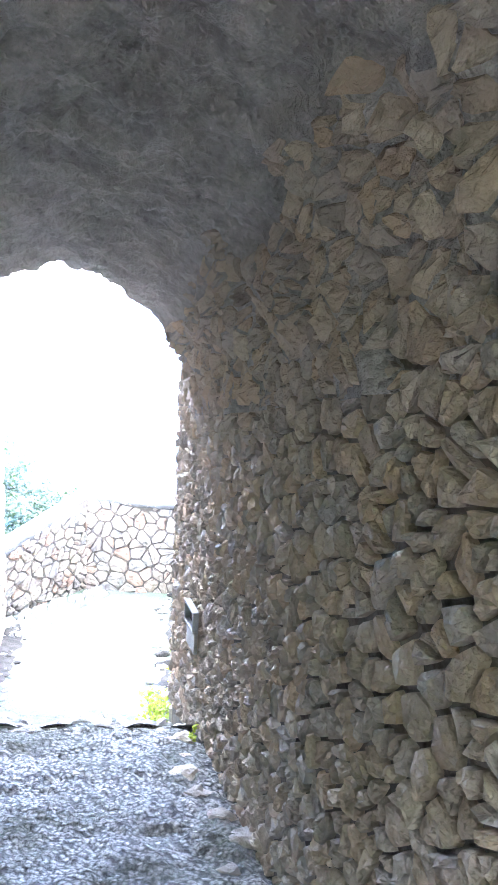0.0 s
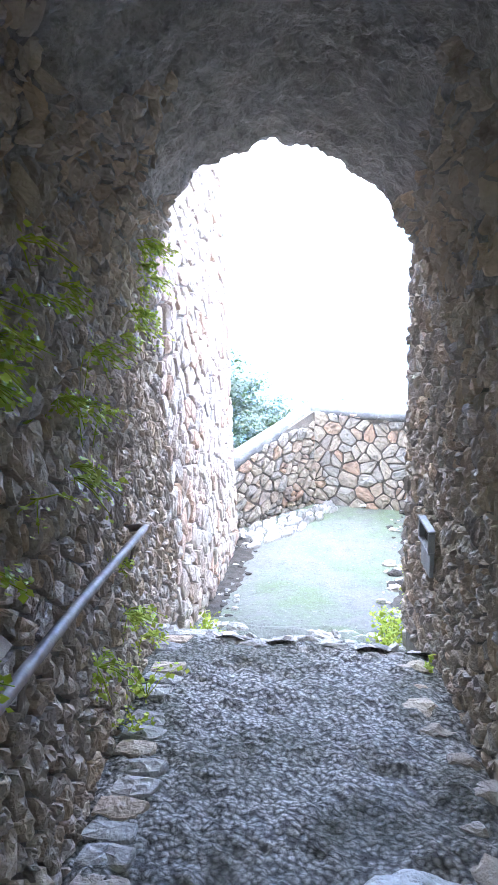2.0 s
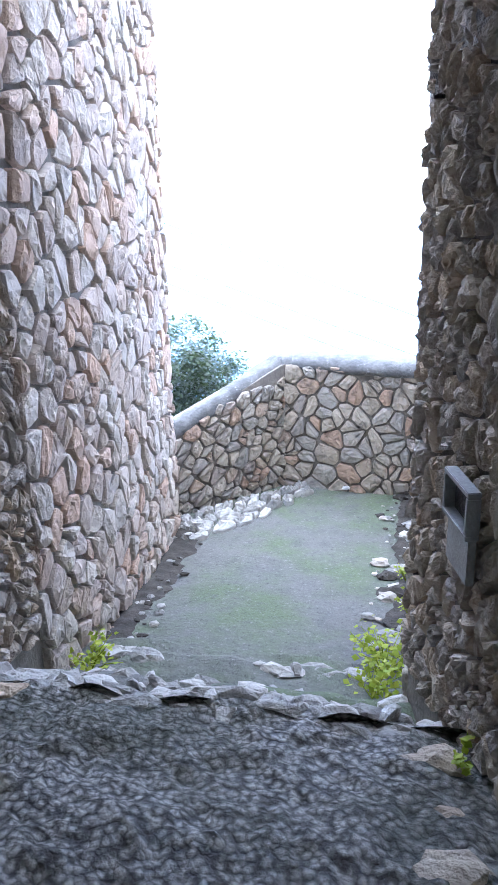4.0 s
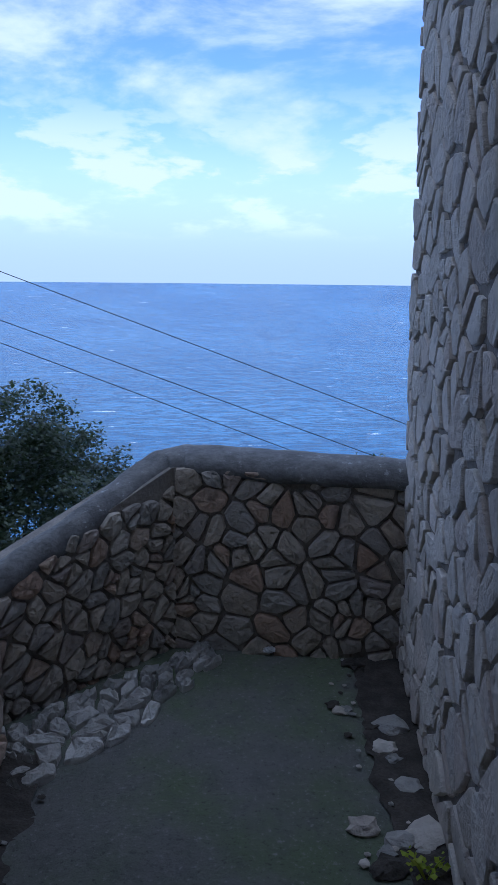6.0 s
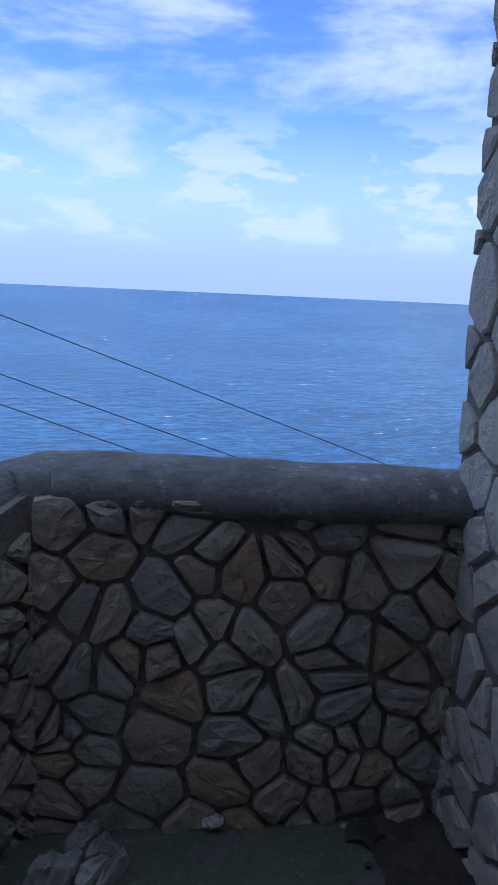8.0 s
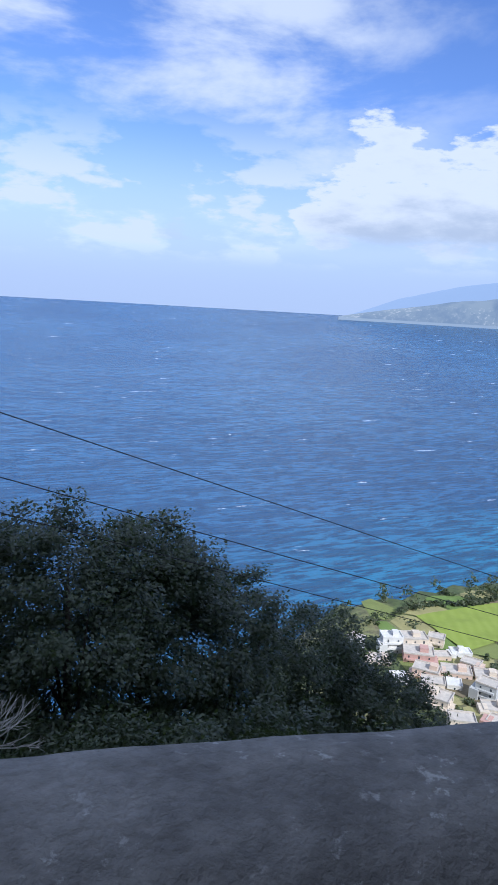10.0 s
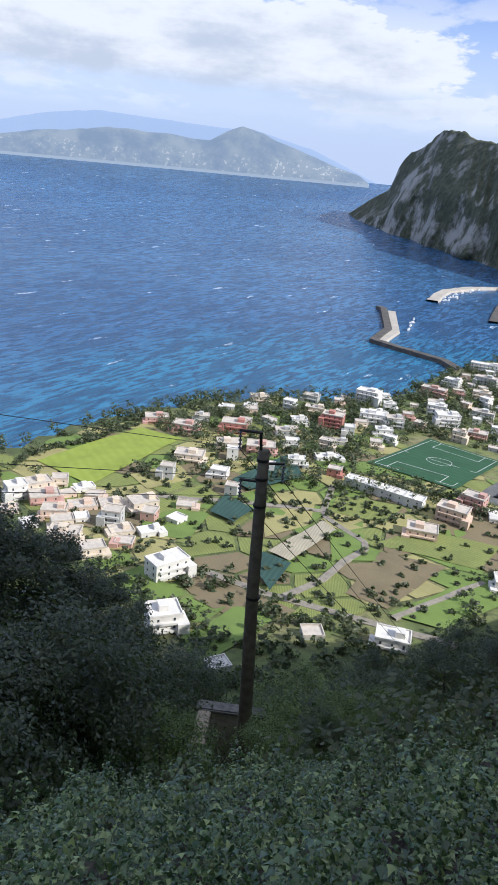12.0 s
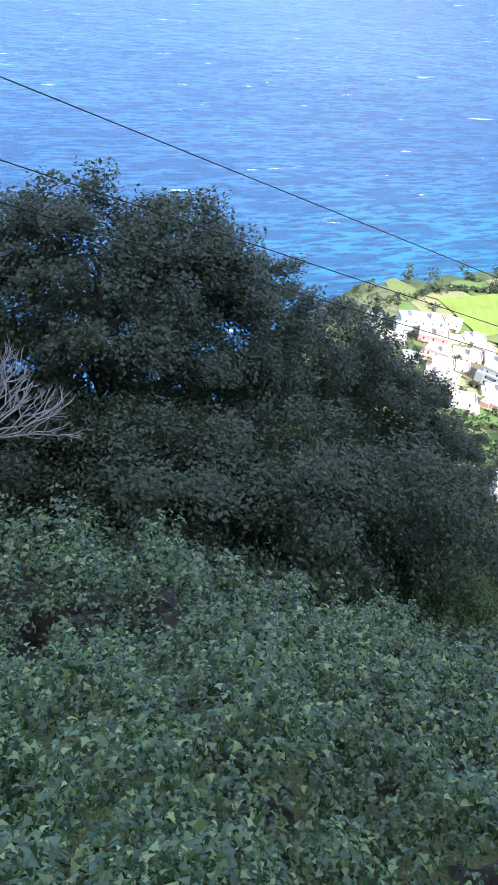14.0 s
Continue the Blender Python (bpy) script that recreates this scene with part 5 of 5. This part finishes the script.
# lower crowns on the slope in front of the oaks
bush = thing("evergreen_shrub", "dense dark evergreen shrub on the steep slope", "shrub", "shrubs on the slope")
pts, nor, _ = crown_points(105, 230, 2.2, 3.0, 0.22, np.random.default_rng(21))
crown = new("crown", leaves("crown", pts, nor, 0.09, M_OAK, np.random.default_rng(22), 0.5, 0.3))
crown.parent = bush
part("stem", tube([(0, 0, -0.6), (0.1, 0, 0.8), (0, 0.1, 2.0)], [0.12, 0.08, 0.03], 7), M_BARK, bush, "", True)
SHRUBS = [(20, 9.5, 1.1), (29, 10.5, 1.2), (38, 12, 1.3), (45, 14, 1.25), (49, 16, 1.1), (12, 10.5, 1.1), (3, 10.5, 1.0), (-8, 10, 1.0), (33, 15, 1.4), (41, 17, 1.4), (-20, 10, 1.1), (52, 24, 1.3), (25, 13, 1.3), (16, 12.5, 1.2), (66, 22, 0.75), (70, 27, 0.9), (74, 22, 0.75), (78, 30, 1.0), (83, 25, 0.85), (88, 32, 1.0), (93, 26, 0.8), (72, 38, 1.1), (80, 42, 1.2), (87, 45, 1.2), (54, 30, 1.6), (63, 34, 0.9), (97, 22, 0.7), (68, 16, 0.45)]
for k, (a, r, sc) in enumerate(SHRUBS):
    x, y, z = on_slope(a, r)
    m = pose(x, y, z - 0.1, 0, 0, 41 * k) @ Matrix.Diagonal((sc, sc, sc, 1))
    if k == 0:
        bush.matrix_world = m
    else:
        copy_thing(bush, Matrix()).matrix_world = m


def leafy_stuff(name, spots, per, leaf, mat, label, seed, category="scrub"):
    """Uncountable growth: crowns of leaf blades at (x, y, z, radius, height)."""
    rng3 = np.random.default_rng(seed)
    allp, alln = [], []
    for x, y, z, r, h in spots:
        n = max(3, int(per / 14))
        p, q, _ = crown_points(n, 14, r * 0.85, h, r * 0.22, rng3)
        allp.append(p + np.array([x, y, z])), alln.append(q)
    pts2, nor2 = np.concatenate(allp), np.concatenate(alln)
    ob = new(name, leaves(name, pts2, nor2, leaf, mat, rng3, 0.75, 0.3))
    return tagged(ob, label, category, "", "stuff")


rng = cell_rng(101)
spots = []
for k in range(330):
    a, r = rng.uniform(-40, 112), rng.uniform(9, 45) ** 1.0
    if 5 < a < 50 and r < 26:
        continue
    x, y, z = on_slope(a, r)
    s = rng.uniform(0.5, 1.3) * (1 + r / 60)
    if 55 < a < 67 and r < 18:
        s *= 0.5
    spots.append((x, y, z - 0.2, s, s * 1.1))
leafy_stuff("slope_scrub", spots, 330, 0.15, M_SCRUB, "tangled green and olive scrub covering the slope", 31)
spots = []
for k in range(520):
    a, r = rng.uniform(30, 112), rng.uniform(45, 175)
    x, y, z = on_slope(a, r)
    if z < -128 and rng.random() < 0.7:
        continue
    s = rng.uniform(2.0, 4.2) * (0.55 if r < 110 else 0.8)
    spots.append((x, y, z - 0.6, s, s * 1.3))
leafy_stuff("slope_wood", spots, 190, 0.75, M_SCRUB, "dense dark wood on the lower slope", 32, "wood")
spots = []
houses_at = taken
for k in range(6400):
    a, r = rng.uniform(34, 90), rng.choice((rng.uniform(165, 900), rng.uniform(380, 1000)))
    if r > coast(a) - 14:
        continue
    x, y, z = on_slope(a, r)
    if any(math.hypot(x - q[0], y - q[1]) < 8.5 for q in houses_at) or a < 45 and r > 330 and rng.random() < 0.8:
        continue
    if 285 < x < 398 and 280 < y < 340 or 440 < x < 560 and 60 < y < 180:
        continue
    open_land = 235 < x < 430 and 60 < y < 300
    if open_land and rng.random() < 0.45:
        continue
    s = rng.uniform(1.6, 3.8) * (1.9 if r > 420 else 0.75 if open_land else 1.2)
    spots.append((x, y, z, s, s * 1.35))
for k in range(60):
    f = k / 59
    x, y = 286 + 112 * f, 342 + 4 * math.sin(f * 9)
    spots.append((x, y, land(x, y), 2.2, 4.0))
leafy_stuff("garden_trees", spots, 84, 1.5, M_SCRUB, "scattered trees and hedges between the gardens", 33, "trees")

# ivy and bramble bank below the parapet
rng3 = np.random.default_rng(41)
N = 242000
TUFT = 22
a = np.radians(rng3.uniform(-75, 120, N // TUFT))
r = 0.75 + 10.5 * rng3.uniform(0, 1, N // TUFT) ** 1.15
away = rng3.normal(size=(N, 3))
away[:, 2] = np.abs(away[:, 2])
away = away / np.linalg.norm(away, axis=1, keepdims=True) * (0.115 * rng3.uniform(0.35, 1.0, N) ** 0.5 * np.repeat(rng3.uniform(0.6, 1.5, N // TUFT), TUFT))[:, None]
cx4, cy4 = np.repeat(r * np.sin(a), TUFT), np.repeat(r * np.cos(a), TUFT)
keep4 = ((cy4 > 0.52) & (cy4 + away[:, 1] > 0.46)) | (cx4 > 1.9)
cx4, cy4, away = cx4[keep4], cy4[keep4], away[keep4]


def bank_top(x, y):
    base = -0.95 - steps_of(math.degrees(math.atan2(x, y)), [60, 70, 77, 85, 100], [0.86, 0.78, 0.70, 0.58, 0.30]) * (math.hypot(x, y) - 1)
    big = 0.45 * noise.noise((x * 0.6, y * 0.6, 8)) + 1.2 * abs(noise.noise((x * 1.25, y * 1.25, 2))) ** 0.6 + 0.75 * abs(noise.noise((x * 3.0, y * 3.0, 5))) ** 0.65 - 0.6
    big *= min(1.0, 0.35 + 0.25 * math.hypot(x, y))
    az4, r4 = math.degrees(math.atan2(x, y)), math.hypot(x, y)
    return base + 0.55 + big * 1.25 + 0.8 * max(0.0, min(1.0, (30 - az4) / 25)) * max(0.0, min(1.0, (r4 - 2.0) / 5))


tops = np.array([bank_top(x, y) for x, y in zip(cx4, cy4)])
drop = np.repeat(np.abs(rng3.normal(size=len(tops) // 5 + 1)) * 0.2, 5)[:len(tops)]
places = np.stack([cx4, cy4, tops - drop], 1) + away
nor = away / np.linalg.norm(away, axis=1, keepdims=True) * 0.9 + np.array([0, 0, 0.7]) + rng3.normal(size=away.shape) * 0.4
ivy = new("ivy_bank", lobed_leaves("ivy_bank", places, nor, np.clip(0.03 + 0.0055 * np.hypot(places[:, 0], places[:, 1]), 0.036, 0.062), M_IVY, rng3))
tagged(ivy, "glossy ivy and bramble leaves carpeting the bank", "ivy", "", "stuff")
bank = grid(60, 90, lambda s, q: (lambda x, y: (x, y, bank_top(x, y) - 0.9))((0.7 + 10.5 * s) * math.sin(radians(-75 + 195 * q)), max(0.5 if q < 0.75 else -4, (0.7 + 10.5 * s) * math.cos(radians(-75 + 195 * q)))))
setting("bank", mesh_of("bank", *bank, M_SOIL, True), "dark leaf litter bank below the parapet", "ground")
stems = []
rs = cell_rng(43)
for k in range(45):
    aa, rr = radians(rs.uniform(-40, 110)), rs.uniform(0.9, 7)
    x, y = rr * math.sin(aa), rr * math.cos(aa)
    if y < 0.6:
        continue
    w2, ln = rs.uniform(0, 6.28), rs.uniform(0.25, 0.8)
    pts = []
    for i in range(4):
        f = i / 3
        px, py = x + math.cos(w2) * ln * f, y + math.sin(w2) * ln * f
        pts.append((px, max(py, 0.55), bank_top(px, py) + 0.03 + 0.12 * math.sin(f * 3) * rs.random()))
    stems.append(tube(pts, [0.004, 0.0035, 0.003, 0.002], 4, False))
tagged(new("bramble_stems", mesh_of("bramble_stems", *join(*stems), M_BARK)), "thin bare bramble stems trailing over ivy", "stems", "", "stuff")

# bleached dead shrub
dead = thing("dead_shrub", "bleached leafless shrub with forked twigs", "shrub")


def fork(p, d, ln, rad, depth, out, rnd):
    q = p + d * ln
    out.append(tube([p, p.lerp(q, 0.5) + Vector((rnd.uniform(-1, 1), rnd.uniform(-1, 1), rnd.uniform(-0.5, 1))) * ln * 0.06, q], [rad, rad * 0.85, rad * 0.65], 5, False))
    if depth:
        for k in range(rnd.choice((2, 3))):
            n = (d + Vector((rnd.uniform(-1, 1), rnd.uniform(-1, 1), rnd.uniform(-0.4, 0.9))) * 0.65).normalized()
            fork(p.lerp(q, rnd.uniform(0.6, 1)), n, ln * rnd.uniform(0.55, 0.8), rad * 0.62, depth - 1, out, rnd)


twigs = []
x, y, z = on_slope(0.8, 9.5)
for k in range(4):
    fork(Vector((x, y, z + 3.2)), Vector((0.9 - 0.2 * k, -0.3 + 0.1 * k, 0.5)).normalized(), 0.8, 0.026, 5, twigs, cell_rng(60 + k))
twigs.append(tube([(x, y, z - 0.3), (x + 0.05, y, z + 1.6), (x, y, z + 3.25)], [0.06, 0.045, 0.03], 7))
part("branch", join(*twigs), M_TWIG, dead)

# brighter rounded shrubs round the foot of the pole
fresh = None
for k, (a, r, sc) in enumerate(((52.5, 13, 0.6), (65.5, 18.5, 0.95), (70, 17, 0.6), (63.5, 15, 0.5), (74, 20, 0.6))):
    x, y, z = on_slope(a, r)
    m = pose(x, y, z - 0.1, 0, 0, 50 * k) @ Matrix.Diagonal((sc, sc, sc, 1))
    if fresh is None:
        fresh = thing("heath_shrub", "rounded olive-green heath shrub near the pole", "shrub", "shrubs round the pole")
        pts, nor, _ = crown_points(60, 170, 2.2, 3.0, 0.3, np.random.default_rng(25))
        crown = new("crown", leaves("crown", pts, nor, 0.12, M_HEATH, np.random.default_rng(26), 0.35, 0.3))
        crown.parent = fresh
        part("stem", tube([(0, 0, -0.6), (0.1, 0, 0.8), (0, 0.1, 2.0)], [0.1, 0.07, 0.03], 7), M_BARK, fresh, "", True)
        fresh.matrix_world = m
    else:
        copy_thing(fresh, Matrix()).matrix_world = m

# ---- power line ----
px, py, pz = on_slope(60.55, 17.0)
POLE_TOP = -4.52


def pole_at(x, y, low, high, label):
    pl = thing("utility_pole", label, "pole", "utility poles")
    pts = [(0, 0, low - 0.8)] + [(0.02 * math.sin(k), 0, low + (high - low) * k / 8) for k in range(9)]
    part("pole", tube(pts, [0.21] + [0.205 - 0.008 * k for k in range(9)], 14), M_WOOD, pl, "", True)
    for zz3 in (high - 0.25, high - 0.75, high - 1.5, high - 4.2):
        part("band", tube([(0, 0, zz3 - 0.035), (0, 0, zz3 + 0.035)], 0.158 + 0.0075 * (high - zz3) / 1.0, 14), M_STEEL, pl)
    for sx, zz3, ln, drop in ((-1, high + 0.45, 0.62, 0.5), (-1, high - 0.85, 0.55, 0.0), (1, high - 0.35, 0.55, 0.0)):
        arm = part("bracket", join(tube([(0.06 * sx, 0.0, zz3 - (0.55 if drop else 0.4)), (0.09 * sx, 0, zz3)], 0.04, 6), tube([(0.05 * sx, 0, zz3), (ln * sx, 0, zz3 + 0.03)], 0.038, 6)), M_STEEL, pl)
        part("insulator", tube([(ln * sx * 0.95, 0, zz3 - 0.02 - 0.035 * k) for k in range(13)], [0.018 if k % 3 else 0.055 for k in range(13)], 8), M_GLASS, arm)
    pl.location = (x, y, 0)
    return pl


pl = pole_at(px, py, pz, POLE_TOP, "tarred timber utility pole with steel brackets and insulators")
LEAN = Matrix.Translation((px, py, pz)) @ Matrix.Rotation(radians(-1.6), 4, Vector((0.87, 0.5, 0))) @ Matrix.Translation((0, 0, -pz)) @ Matrix.Rotation(radians(-60), 4, "Z")
pl.matrix_world = LEAN
hook = lambda lx, z: LEAN @ Vector((lx, 0, z))
ENDS = [hook(-0.59, POLE_TOP + 0.0), hook(0.52, POLE_TOP - 0.75), hook(-0.52, POLE_TOP - 1.28)]
ON = [(0.8, 7.0, 0.66), (0.8, 7.0, -0.02), (0.8, 7.0, -0.4)]
for e2, q in zip(ENDS, ON):
    pts = []
    for k in range(25):
        s = k / 24
        pts.append(e2.lerp(Vector(q), s / 0.5) if s <= 0.5 else Vector(q).lerp(Vector(q) + (Vector(q) - e2), (s - 0.5) / 0.5))
    tagged(new("power_cable", mesh_of("power_cable", *tube(pts, 0.006, 5), M_STEEL)), "thin black overhead cable strung to the pole", "cable", "overhead cables")
for e2, side in zip(ENDS, (0.0, 2.0, -1.5)):
    end = Vector((170 + side * 3, 30 + side, -118))
    pts = [e2.lerp(end, k / 20) - Vector((0, 0, 5.0 * math.sin(math.pi * k / 20))) for k in range(21)]
    tagged(new("power_cable", mesh_of("power_cable", *tube(pts, 0.012, 5), M_STEEL)), "thin black cable running down to the village", "cable", "overhead cables")

# stub of a terrace wall by the pole
stub = thing("garden_wall", "short mossy stone terrace wall with a concrete coping", "wall")
wx, wy, wz = on_slope(56.5, 18.5)
bm = box_bm(-0.2, 0.2, -1.4, 0.4, -2.6, 1.2, 0.03)
part("wall_face", bm, M_PARAPET, stub)
part("return_wall", box_bm(0.2, 1.9, 0.1, 0.4, -2.6, 1.1, 0.03), M_PARAPET, stub)
part("coping", box_bm(-0.26, 1.95, 0.02, 0.46, 1.1, 1.26, 0.04), M_CAP, stub)
stub.matrix_world = pose(wx, wy, wz + 0.9, 0, 0, -62)

# ---- things in the passage ----
rail = thing("handrail", "worn grey metal handrail bracketed to the tunnel wall", "handrail")


def rail_at(y, out=0.12):
    return Vector((side_at(LEFT_IN, y) + out, y, floor_in(y) + 0.80 + 0.04 * (-4.65 - y)))


pts = [rail_at(-4.65 - 0.28 * k) for k in range(21)]
tipped = [pts[0] + Vector((-0.16, 0.10, -0.06))] + [pts[0] + Vector((-0.03, 0.02, -0.005))]
part("rail", tube(tipped + pts, 0.018, 10), M_RAIL, rail, "", True)
for k in (1, 6, 11, 16):
    p = pts[k]
    part("bracket", tube([p + Vector((0, 0, -0.02)), p + Vector((-0.02, 0, -0.09)), p + Vector((-0.15, 0, -0.10))], 0.009, 7), M_RAIL, rail)

plate = thing("metal_box_frame", "bare grey sheet metal meter box frame fixed to wall", "meter box")


def plate_part(name, y0, y1, z0, z1, d0, d1, mat):
    bm = box_bm(-d1, -d0, y0, y1, z0, z1, 0.004)
    return part(name, bm, mat, plate)


plate_part("lower_panel", -0.13, 0.13, -0.21, 0.0, 0.0, 0.035, M_PLATE)
plate_part("upper_frame", -0.15, 0.15, 0.19, 0.215, 0.0, 0.06, M_PLATE)
plate_part("middle_bar", -0.15, 0.15, 0.005, 0.03, 0.0, 0.06, M_PLATE)
plate_part("side_bar", -0.15, -0.125, 0.03, 0.19, 0.0, 0.06, M_PLATE)
plate_part("side_bar", 0.125, 0.15, 0.03, 0.19, 0.0, 0.06, M_PLATE)
plate_part("dark_recess", -0.125, 0.125, 0.03, 0.19, 0.0, 0.012, M_STEEL)
plate.matrix_world = pose(1.15, -4.08, 1.47, 0, 0, 13) @ Matrix.Diagonal((0.6, 0.7, 0.62, 1))

sack = thing("plastic_sack", "crumpled white plastic sack lying on the floor", "sack")
bm = bmesh.new()
bmesh.ops.create_icosphere(bm, subdivisions=5, radius=1)
for v in bm.verts:
    d = v.co.copy()
    fold = 0.22 * noise.noise(d * 1.3 + Vector((5, 0, 0))) + 0.16 * abs(noise.noise(d * 3.1)) + 0.07 * abs(noise.noise(d * 7.0 + Vector((1, 2, 3))))
    f = 1 + fold
    v.co = Vector((d.x * 0.26 * f, d.y * 0.20 * f, max(-0.02, d.z * 0.13 * f)))
part("bag", bm, M_PLASTIC, sack, "", True)
sack.location = (1.12, -6.12, floor_in(-6.12) + 0.01)

scrap = thing("paper_scrap", "small crumpled white paper scrap at the wall foot", "litter")
bm = bmesh.new()
bmesh.ops.create_icosphere(bm, subdivisions=3, radius=1)
for v in bm.verts:
    f = 0.024 * (1 + 0.5 * noise.noise(v.co * 2.3))
    v.co = Vector((v.co.x * f * 1.3, v.co.y * f, max(-0.5, v.co.z) * f * 0.8 + 0.01))
part("paper", bm, M_PLASTIC, scrap)
scrap.location = (0.545, -0.10, floor_out(0.5, -0.05) + 0.02)


def weed(x, y, z, size, n, seed, label, hang=False, sideways=Vector((0, 0, 0))):
    """A leafy weed: thin stems with small fresh leaves."""
    wd = thing("weed", label, "plant", "wall plants")
    rng4 = np.random.default_rng(seed)
    stems2, pts2 = [], []
    for k in range(max(4, n // 9)):
        d = Vector((rng4.normal() * 0.6, rng4.normal() * 0.6, -0.4 if hang else 0.9)) + sideways
        d.normalize()
        tip = d * size * rng4.uniform(0.5, 1.0)
        mid = tip * 0.5 + Vector((0, 0, size * 0.12))
        stems2.append(tube([(0, 0, 0), mid, tip], [0.003, 0.0025, 0.0015], 4, False))
        for j in range(9):
            f = rng4.uniform(0.35, 1.05)
            p = (mid * (f / 0.5) if f < 0.5 else mid.lerp(tip, (f - 0.5) / 0.5)) + Vector(rng4.normal(size=3) * size * 0.10)
            pts2.append(p)
    pts2 = np.array([tuple(p) for p in pts2])
    nor2 = rng4.normal(size=pts2.shape) * 0.5 + np.array([sideways.x, sideways.y, 0.9])
    tagged(part("stem", join(*stems2), M_WEED, wd), "", "", "", "stuff")
    foliage = new("foliage", leaves("foliage", pts2, nor2, 0.024 if size < 0.2 else 0.032, M_WEED, rng4, 0.8, 0.2))
    foliage.parent = wd
    wd.location = (x, y, z)
    return wd


GREEN = "bright green leafy weed growing from the wall foot"
weed(0.95, -2.95, 0.2, 0.28, 220, 201, GREEN)
weed(0.9, -3.25, 0.29, 0.2, 120, 202, GREEN)
weed(1.06, -2.3, 0.14, 0.16, 60, 203, GREEN)
weed(1.05, -1.75, 0.06, 0.14, 50, 204, GREEN)
weed(-0.36, -3.3, 0.29, 0.22, 130, 205, GREEN)
weed(side_at(LEFT_IN, -4.9) + 0.1, -4.9, floor_in(-4.9), 0.2, 80, 206, GREEN)
weed(side_at(LEFT_IN, -5.2) + 0.1, -5.2, floor_in(-5.2), 0.14, 50, 207, GREEN)
weed(side_at(RIGHT_IN, -4.3) - 0.08, -4.3, floor_in(-4.3), 0.08, 24, 208, GREEN)
rng = cell_rng(210)
for k in range(44):
    if k < 28:
        y = rng.uniform(-6.9, -5.0)
        z = floor_in(y) + rng.uniform(0.9, 1.95)
    elif k < 38:
        y = rng.uniform(-4.6, -3.95)
        z = floor_in(y) + rng.uniform(1.7, 2.3)
    else:
        y = rng.uniform(-5.5, -4.4)
        z = floor_in(y) + rng.uniform(0.2, 0.9)
    x = side_at(LEFT_IN, y) + 0.06 + max(0.0, z - floor_in(y) - 1.75) * 0.25
    weed(x, y, z, rng.uniform(0.08, 0.2), rng.choice((36, 54, 90)), 220 + k, "sprig of yellow-green creeper on the tunnel wall", True, Vector((0.7, 0.25, 0)))
